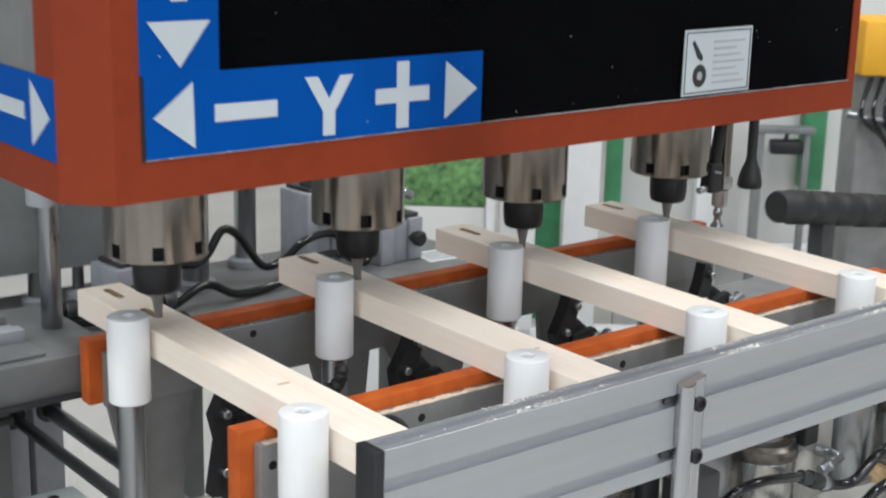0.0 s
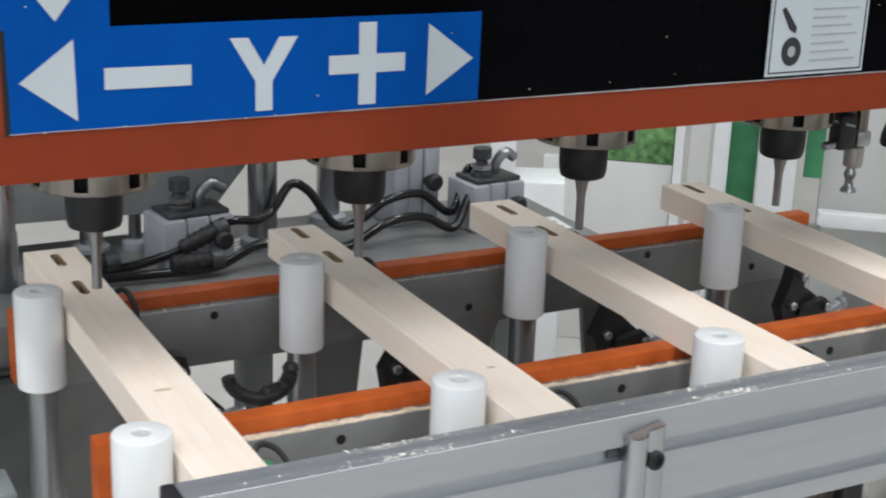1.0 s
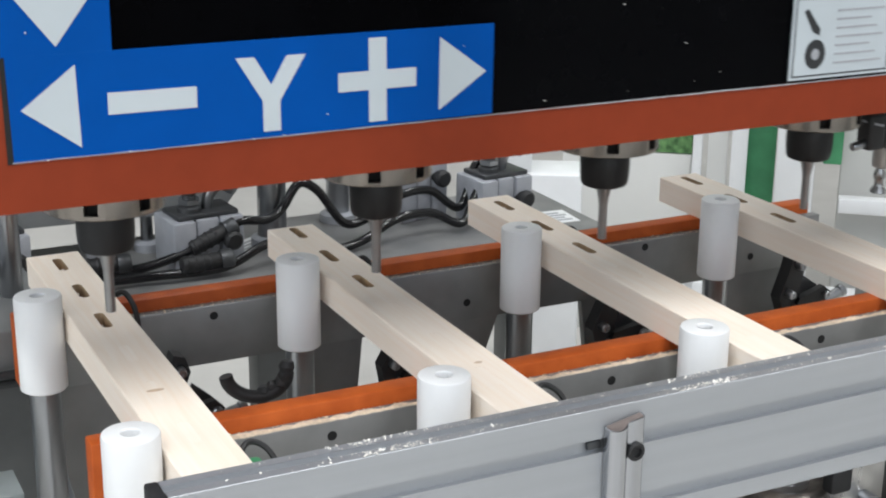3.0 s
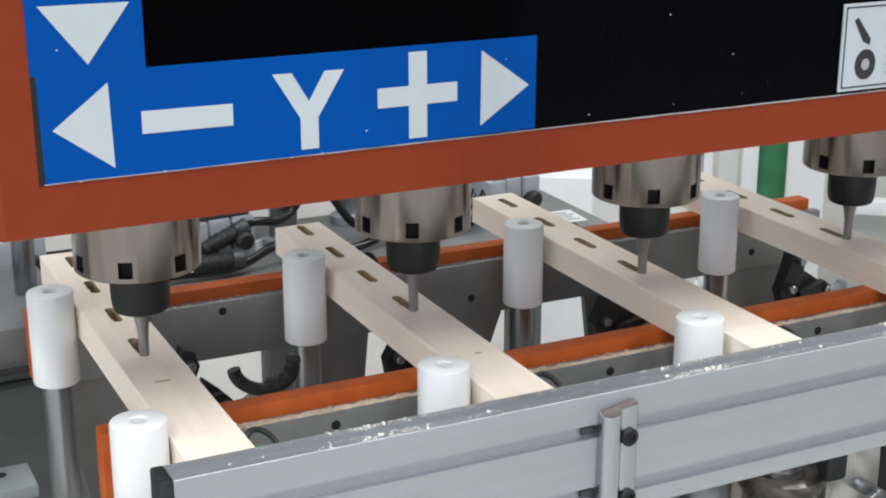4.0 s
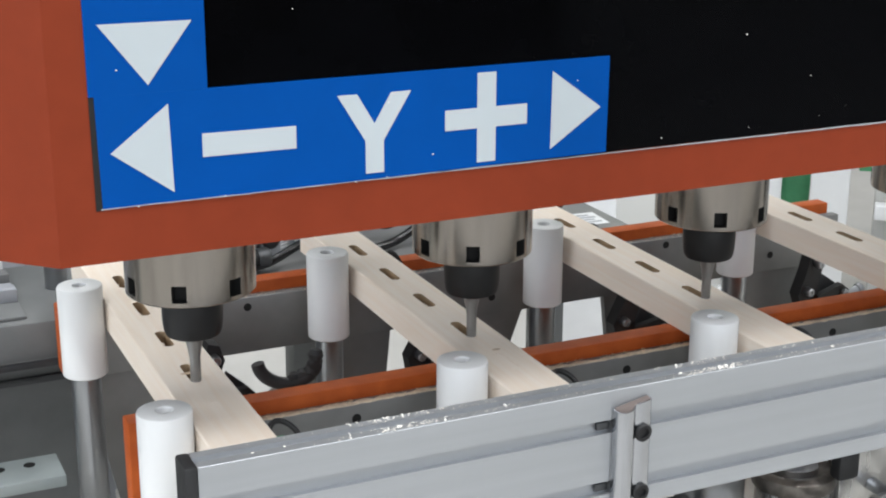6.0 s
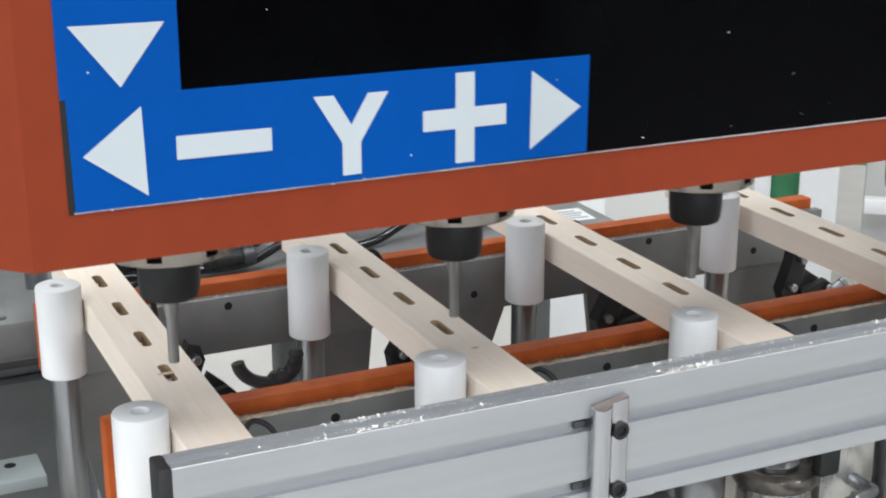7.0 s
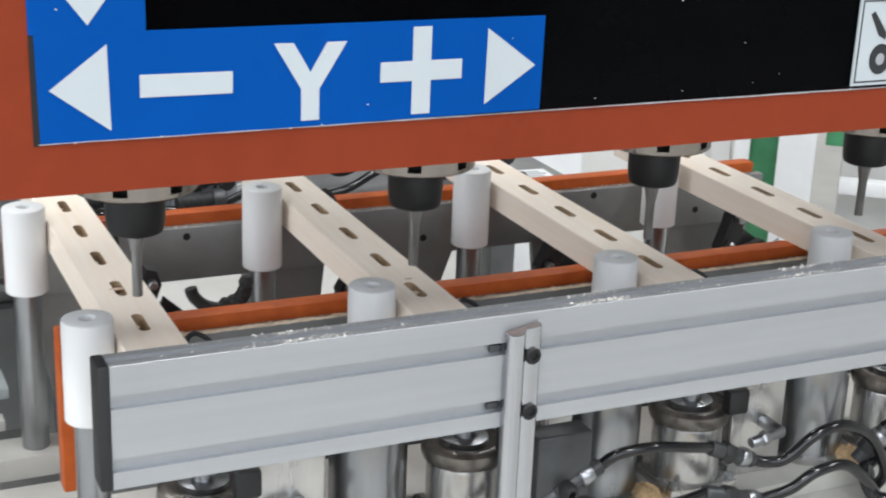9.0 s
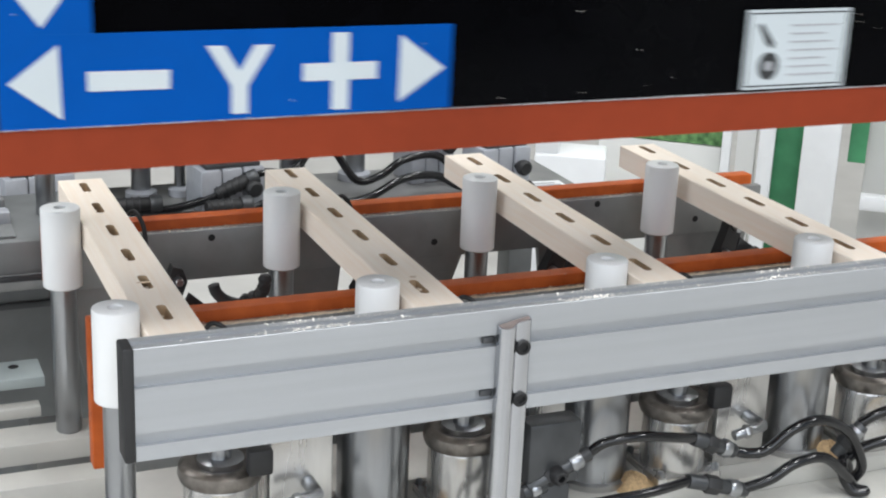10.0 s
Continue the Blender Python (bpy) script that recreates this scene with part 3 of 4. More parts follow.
def machining_head():
    head = thing("machining_head", pose(0, 0, 0), "orange-red steel hood with black panel and blue stickers", "machining head")
    wall = 0.004
    bm = bmesh.new()
    # front frame round the black panel
    bz, bx0, bx1 = 1.0995, -0.0441, 0.7265
    box(bm, HX0, HX1 - 0.008, 0, wall, HZ0, bz)
    box(bm, HX0, bx0, 0, wall, bz, HZ1)
    box(bm, bx1, HX1 - 0.008, 0, wall, bz, HZ1)
    bmesh.ops.remove_doubles(bm, verts=bm.verts, dist=0.00001)
    part("front_frame", bm, ORANGE, head, smooth=0)
    # chamfer, sides, lower lip and top
    bm = bmesh.new()
    slab([(HX0, 0.0), (HX0 + 0.003, wall), (HX0 - CH + wall, CH + 0.002), (HX0 - CH, CH)], "xy", HZ0, HZ1, bm)
    part("corner_panel", bm, ORANGE, head, "orange chamfered corner", smooth=0)
    bm = bmesh.new()
    slab([(HX1 - 0.008, 0.0), (HX1 - 0.008, wall), (HX1 - wall, 0.012), (HX1, 0.008)], "xy", HZ0, HZ1, bm)
    part("corner_panel", bm, ORANGE, head, "orange chamfered corner", smooth=0)
    part("side_frame", boxed(HX1 - wall, HX1, 0.012, 0.27, HZ0, HZ1, 0), ORANGE, head, smooth=0)
    bm = bmesh.new()
    box(bm, HX0 - CH, HX0 - CH + wall, CH, 0.27, HZ0, 1.098)
    box(bm, HX0 - CH, HX0 - CH + wall, CH, CH + 0.03, 1.098, HZ1)
    part("side_frame", bm, ORANGE, head, smooth=0)
    part("side_panel", boxed(HX0 - CH + 0.001, HX0 - CH + wall, CH + 0.03, 0.27, 1.098, HZ1, 0), GREYPLATE, head, "grey side panel")
    part("black_panel", boxed(bx0, bx1, 0.0015, 0.005, bz, HZ1, 0), BLACKGLASS, head, "glossy black acrylic panel")
    part("lip", boxed(HX0 + 0.004, HX1 - 0.012, wall, 0.030, HZ0, HZ0 + 0.004, 0), ORANGE, head)
    part("top_panel", boxed(HX0 - CH, HX1, 0.0, 0.27, HZ1, HZ1 + 0.004, 0), ORANGE, head)
    part("spindle_beam", boxed(HX0 + 0.02, HX1 - 0.02, 0.215, 0.26, 1.12, 1.40, 0.004), DARKSTEEL, head, "dark beam behind the spindles")
    # blue axis sticker, an L of two strips
    sticker([(-0.0472, 1.1590), (0.0137, 1.1590), (0.0137, 1.50), (-0.0477, 1.50)], BLUE, 0.0008, head, "blue_sticker_strip", "blue vinyl strip with white marks")
    sticker([(-0.0436, 1.1004), (0.2523, 1.1019), (0.2528, 1.1588), (-0.0445, 1.159)], BLUE, 0.0008, head, "blue_sticker_band", "blue vinyl band with white marks")
    d = 0.0012
    sticker([(-0.0409, 1.1949), (-0.0169, 1.1631), (0.007, 1.1945)], WHITEV, d, head, "white_triangle")
    sticker([(-0.0232, 1.208), (-0.0108, 1.208), (-0.0108, 1.259), (-0.0232, 1.259)], WHITEV, d, head, "white_bar")
    sticker([(-0.038, 1.1294), (-0.0063, 1.106), (-0.0073, 1.1527)], WHITEV, d, head, "white_triangle")
    sticker([(0.0096, 1.1231), (0.0607, 1.1228), (0.0608, 1.135), (0.0097, 1.1355)], WHITEV, d, head, "white_bar")
    sticker([(0.1003, 1.1046), (0.1110, 1.1046), (0.1110, 1.1225), (0.1273, 1.1488), (0.1155, 1.1488), (0.1057, 1.1322), (0.0958, 1.1490), (0.0843, 1.1492), (0.1003, 1.1228)],
            WHITEV, d, head, "white_letter_y")
    a, h = 0.0058, 0.0256
    cx, cz = 0.1735, 1.1297
    sticker([(cx - h, cz - a), (cx - a, cz - a), (cx - a, cz - h), (cx + a, cz - h), (cx + a, cz - a), (cx + h, cz - a),
             (cx + h, cz + a), (cx + a, cz + a), (cx + a, cz + h), (cx - a, cz + h), (cx - a, cz + a), (cx - h, cz + a)], WHITEV, d, head, "white_plus")
    sticker([(0.2147, 1.1073), (0.2475, 1.1294), (0.2153, 1.1528)], WHITEV, d, head, "white_triangle")
    # white safety label
    lab = sticker([(0.4880, 1.1030), (0.5790, 1.1030), (0.5790, 1.1625), (0.4880, 1.1625)], WHITEV, 0.0008, head, "safety_label", "white safety label with a black pictogram")
    ring = [(0.4905, 1.1055), (0.5765, 1.1055), (0.5765, 1.1600), (0.4905, 1.1600)]
    for i in range(4):
        (ax, az), (bx, bz2) = ring[i], ring[(i + 1) % 4]
        w = 0.0005
        sticker([(min(ax, bx) - w, min(az, bz2) - w), (max(ax, bx) + w, min(az, bz2) - w), (max(ax, bx) + w, max(az, bz2) + w), (min(ax, bx) - w, max(az, bz2) + w)], INK, 0.0011, lab, "border_line")
    disc = [(0.5095 + 0.0090 * math.cos(k * math.pi / 10), 1.1205 + 0.0105 * math.sin(k * math.pi / 10)) for k in range(20)]
    sticker(disc, INK, 0.0011, lab, "pictogram_disc", "black pictogram")
    eye = [(0.5095 + 0.0035 * math.cos(k * math.pi / 8), 1.1205 + 0.004 * math.sin(k * math.pi / 8)) for k in range(16)]
    sticker(eye, INKGREY, 0.0013, lab, "pictogram_centre")
    sticker([(0.4975, 1.151), (0.5005, 1.153), (0.5125, 1.138), (0.512, 1.1335), (0.5060, 1.1365)], INK, 0.0011, lab, "pictogram_bar")
    for k in range(7):
        z = 1.1125 + 0.0062 * k
        sticker([(0.5270, z), (0.5700 - 0.006 * (k % 3), z), (0.5700 - 0.006 * (k % 3), z + 0.0016), (0.5270, z + 0.0016)], INKGREY, 0.0011, lab, "text_bar")
    # worn edge under panel, painted shadow line beside band, dust specks and smudges
    rng = random.Random(11)
    k = 60
    top = [(bx0 + (bx1 - bx0) * i / k, bz + rng.uniform(0.00005, 0.0004)) for i in range(k + 1)]
    low = [(bx0 + (bx1 - bx0) * i / k, bz - rng.uniform(0.0001, 0.0004)) for i in range(k, -1, -1)]
    part("worn_edge", slab(top + low, "xz", -0.0010, 0.0004), INKGREY, head, "bare worn edge below the panel", smooth=0)
    bm = bmesh.new()
    for i in range(30):
        x, z, r = rng.uniform(bx0, bx1), bz + abs(rng.gauss(0, 0.05)), rng.uniform(0.0002, 0.0006)
        if rng.random() < 0.55:
            z = bz + rng.uniform(-0.0004, 0.0008)
        y = -0.0011 if (x < 0.255 and z < 1.165) or x < 0.015 else (0.0012 if z > bz + 0.001 else -0.0002)
        slab([(x + r * rng.uniform(0.5, 1.3) * math.cos(k * 1.257), z + r * rng.uniform(0.4, 0.9) * math.sin(k * 1.257)) for k in range(5)], "xz", y - 0.0003, y + 0.0006, bm)
    tagged(part("dust_specks", bm, CHIP, head, "white wood dust specks", smooth=0), kind="stuff")
    # black strip paints the shadow line left of the blue band
    sticker([(-0.0470, 1.1000), (-0.0430, 1.1000), (-0.0440, 1.159), (-0.0472, 1.159)], DARKVOID, 0.0005, head, "edge_shadow_line", "thin black strip painted as a shadow line")
    # sticker on the left side
    sx = HX0 - CH
    band = part("side_sticker", slab([(CH + 0.001, 1.0985), (0.26, 1.0985), (0.26, 1.155), (CH + 0.001, 1.155)], "yz", sx - 0.0008, sx + 0.0005), BLUE, head, "blue vinyl band with white marks", smooth=0)
    part("white_triangle", slab([(CH + 0.008, 1.1275), (CH + 0.038, 1.1045), (CH + 0.038, 1.1505)], "yz", sx - 0.0012, sx), WHITEV, band, smooth=0)
    part("white_bar", slab([(CH + 0.05, 1.1215), (CH + 0.10, 1.1215), (CH + 0.10, 1.1335), (CH + 0.05, 1.1335)], "yz", sx - 0.0012, sx), WHITEV, band, smooth=0)
    return head


SPINDLE_Y = 0.1468


def spindle(head, x):
    """Spindle body with vent windows, collet nut and bit; its own origin is the underside of the nut."""
    bm = bmesh.new()
    r, n, turn = 0.0412, 56, radians(245)
    z0, z1, z2, z3 = 0.0315, 0.0352, 0.0462, 0.19

    def circle(rad, z):
        return [bm.verts.new((rad * math.cos(turn + 2 * math.pi * i / n), rad * math.sin(turn + 2 * math.pi * i / n), z)) for i in range(n)]

    rings = [circle(a, z) for a, z in ((0.019, 0.0312), (r - 0.004, 0.0312), (r - 0.001, z0 + 0.0002), (r, z0 + 0.0012), (r, z1), (r, z2), (r, z3), (r - 0.002, z3))]
    inner = [circle(r - 0.007, z) for z in (z1, z2)]
    for k, (a, b) in enumerate(zip(rings, rings[1:])):
        for i in range(n):
            j = (i + 1) % n
            if k == 4 and (i % 8 in (0, 7)):
                continue
            bm.faces.new((a[i], a[j], b[j], b[i]))
    lo, hi = rings[4], rings[5]
    for i in range(n):
        j = (i + 1) % n
        if i % 8 in (0, 7):
            quads = [(inner[0][i], inner[0][j], inner[1][j], inner[1][i]), (lo[i], lo[j], inner[0][j], inner[0][i]), (hi[i], hi[j], inner[1][j], inner[1][i])]
            quads.append((lo[i], inner[0][i], inner[1][i], hi[i]) if i % 8 == 7 else (lo[j], inner[0][j], inner[1][j], hi[j]))
            # window recesses coloured black for the shade inside them
            for q in quads:
                bm.faces.new(q).material_index = 1
    for v in [v for v in bm.verts if not v.link_faces]:
        bm.verts.remove(v)
    body = part("spindle", bm, [STEEL, DARKVOID], head, "bare turned steel spindle with vent windows")
    body.location = (x, SPINDLE_Y, 0)
    part("collet_nut", turned([(0.011, 0.0), (0.0150, 0.0003), (0.0176, 0.0016), (0.0186, 0.0042), (0.0192, 0.0090), (0.0195, 0.0150), (0.0195, 0.0290), (0.0188, 0.0300), (0.0188, 0.0325)], 40), NUT, body, "black collet nut")
    bit = turned([(0.0018, -0.0445), (0.0034, -0.0440), (0.0035, -0.016), (0.0042, -0.011), (0.0056, -0.004), (0.0066, -0.0008), (0.0066, 0.001)], 18)
    part("router_bit", bit, BIT, body, "steel router bit")
    return body


HEAD = machining_head()
SPINDLES = [spindle(HEAD, _x) for _x in BX]


def boring_unit():
    """Small pneumatic plunger beside the last spindle, with its sensor and a hanging connector; origin at its foot."""
    u = part("plunger_unit", turned([(0.0052, 0.0555), (0.0062, 0.056), (0.0062, 0.26)], 24, Matrix.Translation((0.006, 0, 0))), STEEL, HEAD, "small steel plunger unit")
    part("collar", boxed(-0.003, 0.0135, -0.008, 0.008, 0.0425, 0.0575, 0.003), ALUBODY, u)
    part("sleeve", turned([(0.0070, 0.0235), (0.0084, 0.0245), (0.0088, 0.028), (0.0088, 0.0420), (0.0075, 0.0428)], 24, Matrix.Translation((0.0015, 0, 0))), ALUBODY, u)
    part("foot", turned([(0.0030, 0.0), (0.0072, 0.0008), (0.0070, 0.0030), (0.0044, 0.0060), (0.0036, 0.0120), (0.0052, 0.0145), (0.0054, 0.0180), (0.0038, 0.0215), (0.0034, 0.0240)], 20), BIT, u, "steel ball foot")
    sensor = part("sensor", boxed(-0.024, -0.0045, -0.009, 0.009, 0.0415, 0.074, 0.004, 3), RUBBER, u, "black sensor with a rubber boot")
    part("boot", rod(bmesh.new(), (-0.012, 0, 0.070), (0.001, 0.002, 0.13), 0.0068, 14), RUBBER, sensor)
    part("band", rod(bmesh.new(), (-0.0145, 0, 0.0640), (-0.0142, 0, 0.0652), 0.0108, 20), INKGREY, sensor, "thin pale band")
    part("adjuster", rod(bmesh.new(), (-0.0365, -0.002, 0.0455), (-0.022, -0.002, 0.0475), 0.0038, 12), CHROME, sensor, "bright adjusting screw")
    plug = part("connector", turned([(0.006, 0.0385), (0.0125, 0.0390), (0.0138, 0.0420), (0.0130, 0.0500), (0.0100, 0.0600), (0.0066, 0.0680), (0.0056, 0.0740), (0.0052, 0.24)], 24), RUBBER, u, "black bell-shaped cable connector")
    plug.location = (0.050, 0.0, 0.0)
    return u


PLUNGER = boring_unit()


def gantry():
    """Two beams over the hood, borne by the housing behind the deck."""
    g = thing("gantry", None, "dark grey steel beams carrying the hood from behind", "gantry")
    for x in (-0.05, 0.27):
        part("beam", boxed(x - 0.03, x + 0.03, -0.50, 0.93, 1.5045, 1.565, 0.004), DARKPAINT, g)
        part("post", boxed(x - 0.03, x + 0.03, 0.66, 0.93, 1.35, 1.504, 0.003), DARKPAINT, g)


gantry()

# ---------------------------------------------------------------- pneumatics under the rail


def bushing(x):
    c = thing("guide_bushing", pose(x, FY, 0), "bright steel guide bushing round a stop rod", "guide bushing", "bushings below the rail")
    part("sleeve", turned([(0.0285, 0.757), (0.0285, 0.866), (0.0275, 0.868), (0.0118, 0.868)], 36), CHROME, c)
    part("flange", turned([(0.033, 0.757), (0.033, 0.762), (0.029, 0.763)], 36), ALUBODY, c)


def clamp_cylinder(x):
    c = thing("clamp_cylinder", pose(x, -0.262, 0), "pale round aluminium cylinder with a mottled grey-brown collar", "pneumatic cylinder", "cylinders below the rail")
    part("foot", boxed(-0.030, 0.032, -0.030, 0.03, 0.757, 0.765, 0.002), CASTALU, c)
    part("body", turned([(0.0275, 0.765), (0.0275, 0.808), (0.0265, 0.8105)], 40), CASTALU, c, "pale streaked cylinder body")
    part("side_plate", boxed(0.034, 0.084, -0.012, 0.02, 0.757, 0.846, 0.002), CASTALU, c)
    part("side_bar", rod(bmesh.new(), (0.031, -0.0135, 0.842), (0.088, -0.0135, 0.842), 0.0022, 10), DARKSTEEL, c)
    collar = part("collar", turned([(0.0265, 0.8105), (0.0305, 0.8120), (0.0320, 0.8165), (0.0310, 0.8225), (0.0270, 0.8255), (0.0240, 0.8255), (0.0150, 0.8220), (0.0140, 0.8200)], 40), BROWNSTEEL, c, "mottled grey-brown collar")
    part("lip_ring", turned([(0.0120, 0.8205), (0.0175, 0.8232), (0.0175, 0.8275), (0.0120, 0.8285)], 28), CHROME, collar, "bright ring on the collar")
    part("piston_rod", turned([(0.0085, 0.8200), (0.0085, 0.876), (0.0078, 0.877)], 24), CHROME, c, "bright piston rod")
    part("sensor", boxed(0.012, 0.031, -0.036, -0.0245, 0.8245, 0.8455, 0.003), RUBBER, c, "black sensor block beside the collar")
    elbow = part("elbow", rod(bmesh.new(), (0.064, -0.0121, 0.803), (0.064, -0.036, 0.803), 0.0055, 16), CHROME, c, "bright elbow fitting")
    part("spigot", rod(bmesh.new(), (0.067, -0.034, 0.8035), (0.036, -0.036, 0.7985), 0.0045, 16), CHROME, elbow)
    part("ring", rod(bmesh.new(), (0.052, -0.0350, 0.8011), (0.046, -0.0354, 0.8001), 0.0060, 6), ALUBODY, elbow)
    for dx, dy in ((-0.0255, -0.0255), (0.0275, -0.0255), (-0.0255, 0.0255), (0.0275, 0.0255)):
        part("tie_bolt", turned([(0.0035, 0.765), (0.0035, 0.7685), (0.0022, 0.770)], 6, Matrix.Translation((dx, dy, 0))), CHROME, c)


for _x in TX[1:]:
    bushing(_x)
for _x in TX[:1] + TX[1:]:
    clamp_cylinder(_x + 0.072)


def hose(name, pts, r, label):
    return tagged(part(name, sweep(bmesh.new(), pts, r), HOSE), label, "air hose", "air hoses below the rail")


HY = -0.318
LONG = "glossy black air hose looping between cylinders"
SHORT = "glossy black air hose between two fittings"
hose("air_hose", [(0.352, HY, 0.815), (0.365, HY - 0.004, 0.824), (0.393, HY - 0.008, 0.8265), (0.425, HY - 0.006, 0.820), (0.451, HY, 0.8126)], 0.0042, SHORT)
hose("air_hose", [(0.484, HY, 0.7974), (0.500, HY - 0.004, 0.794), (0.515, HY - 0.008, 0.797), (0.5366, HY - 0.012, 0.8147), (0.5639, HY - 0.012, 0.8183), (0.595, HY - 0.010, 0.801),
                  (0.6148, HY - 0.008, 0.768), (0.612, HY - 0.002, 0.750)], 0.0046, LONG)
hose("air_hose", [(0.340, HY, 0.768), (0.3626, HY - 0.006, 0.7730), (0.408, HY - 0.008, 0.7755), (0.4496, HY, 0.7753)], 0.0042, SHORT)
hose("air_hose", [(0.4998, HY, 0.7592), (0.520, HY - 0.010, 0.770), (0.5408, HY - 0.014, 0.7834), (0.5689, HY - 0.014, 0.7841), (0.5947, HY - 0.012, 0.7643), (0.609, HY - 0.010, 0.748),
                  (0.614, HY - 0.018, 0.748), (0.604, HY - 0.014, 0.7475), (0.598, HY - 0.006, 0.760), (0.606, HY + 0.006, 0.768), (0.616, HY + 0.010, 0.757), (0.618, HY + 0.011, 0.747)], 0.0046, LONG)
hose("air_hose", [(0.606, HY + 0.012, 0.775), (0.622, HY + 0.008, 0.798), (0.645, HY, 0.812), (0.69, HY - 0.004, 0.815), (0.74, HY, 0.80)], 0.0046, LONG)
hose("air_hose", [(0.610, HY + 0.012, 0.760), (0.630, HY + 0.008, 0.775), (0.66, HY, 0.782), (0.70, HY - 0.004, 0.775)], 0.0046, LONG)
hose("air_hose", [(0.222, HY, 0.735), (0.236, HY - 0.004, 0.762), (0.254, HY - 0.006, 0.778), (0.276, HY, 0.785)], 0.0046, LONG)
hose("air_hose", [(0.085, HY, 0.735), (0.105, HY - 0.006, 0.758), (0.135, HY - 0.010, 0.768), (0.165, HY - 0.008, 0.762), (0.19, HY, 0.742)], 0.0046, LONG)
hose("air_hose", [(0.345, HY - 0.004, 0.764), (0.352, HY - 0.006, 0.750), (0.354, HY - 0.004, 0.735)], 0.0032, SHORT)


def fitting(a, b):
    t = thing("hose_fitting", None, "dark metal hose fitting with a hexagon collar", "hose fitting", "hose fittings below the rail")
    a, b = Vector(a), Vector(b)
    part("barrel", rod(bmesh.new(), a, b, 0.0062, 14), DARKSTEEL, t)
    d = (b - a)
    part("collar", rod(bmesh.new(), a + d * 0.28, a + d * 0.52, 0.0082, 6), RUBBER, t)
    part("collar", rod(bmesh.new(), a + d * 0.68, a + d * 0.86, 0.0076, 14), CHROME, t)


fitting((0.447, HY, 0.8135), (0.488, HY, 0.7960))
fitting((0.446, HY, 0.7755), (0.504, HY, 0.7575))
fitting((0.300, HY, 0.792), (0.352, HY, 0.8150))
fitting((0.290, HY, 0.763), (0.343, HY, 0.7685))
fitting((0.274, HY, 0.7845), (0.315, HY, 0.7930))
fitting((0.602, HY + 0.012, 0.7700), (0.622, HY + 0.006, 0.7980))


def valve_block(x):
    t = thing("valve_block", pose(x, -0.315, 0), "dark manifold block with push-in ports", "valve block", "valve blocks below the rail")
    part("block", boxed(-0.024, 0.021, -0.006, 0.016, 0.793, 0.846, 0.003), DARKSTEEL, t)
    part("lower_block", boxed(-0.014, 0.014, -0.006, 0.014, 0.7425, 0.793, 0.003), DARKSTEEL, t)
    for z in (0.768, 0.803):
        m = Matrix.Translation((0.0, -0.006, z)) @ Euler((radians(90), 0, 0)).to_matrix().to_4x4()
        part("port", turned([(0.007, 0), (0.007, 0.008), (0.005, 0.011), (0.003, 0.011), (0.003, 0.006)], 14, m), RUBBER, t)


for _x in (0.322,):
    valve_block(_x + 0.0)


def dust_heap(x, y, z, s):
    bm = bmesh.new()
    rng = random.Random(int(x * 1000))
    prof = [(s, 0), (s * 0.85, s * 0.12), (s * 0.55, s * 0.45), (s * 0.25, s * 0.62), (s * 0.05, s * 0.66)]
    lathe(bm, prof, 18)
    for v in bm.verts:
        v.co.x *= 1 + rng.uniform(-.18, .18)
        v.co.y *= 1 + rng.uniform(-.18, .18)
        v.co.z *= 1 + rng.uniform(-.2, .2)
    ob = tagged(part("sawdust_heap", bm, SAWDUST), "small heap of brown sawdust on the base", "sawdust", kind="stuff")
    ob.location = (x, y, z)


for _x in (0.222, 0.418, 0.614):
    dust_heap(_x, -0.280, 0.7572, 0.0175)

# ---------------------------------------------------------------- clamps between the plates


def toggle_clamp(x, y, tilt):
    t = thing("toggle_clamp", pose(x, y, 0.80, 0, tilt, 0), "black toggle clamp with bright pivot pins", "toggle clamp", "toggle clamps between the plates")
    bm = slab([(-0.010, -0.03), (0.006, -0.03), (0.010, 0.0), (0.016, 0.022), (0.008, 0.045), (0.015, 0.070), (0.010, 0.082), (0.001, 0.084), (-0.004, 0.066), (-0.014, 0.042), (-0.006, 0.018)], "xz", -0.007, 0.007)
    part("arm", bm, RUBBER, t, "black cast arm")
    part("cheek_plate", slab([(0.006, -0.05), (0.052, -0.05), (0.050, 0.012), (0.036, 0.044), (0.020, 0.056), (0.010, 0.030)], "xz", 0.002, 0.006), DARKSTEEL, t, "dark steel cheek plate")
    part("link", slab([(0.000, 0.026), (0.012, 0.018), (0.036, 0.028), (0.042, 0.040), (0.034, 0.047), (0.006, 0.040)], "xz", -0.012, -0.005), NUT, t)
    for px, pz in ((0.004, 0.030), (0.036, 0.038), (-0.005, 0.046), (0.012, 0.012), (0.006, 0.072), (-0.002, -0.006)):
        m = Matrix.Translation((px, -0.0125, pz)) @ Euler((radians(90), 0, 0)).to_matrix().to_4x4()
        part("pivot_pin", turned([(0.0040, -0.006), (0.0040, 0.0022), (0.003, 0.0032), (0.0014, 0.0032), (0.0012, 0.0018)], 12, m), CHROME, t, "bright pivot pin")
    bm = turned([(0.0052, -0.010), (0.0052, 0.016), (0.0062, 0.017), (0.0062, 0.021), (0.004, 0.023)], 14, Matrix.Translation((0.040, -0.008, 0.030)) @ Euler((0, radians(70), 0)).to_matrix().to_4x4())
    part("spindle_screw", bm, CHROME, t, "bright clamp screw")
    return t


for _x, _t in ((0.482, 4), (0.692, -3), (0.278, 8), (0.09, 5)):
    toggle_clamp(_x, 0.015, _t)


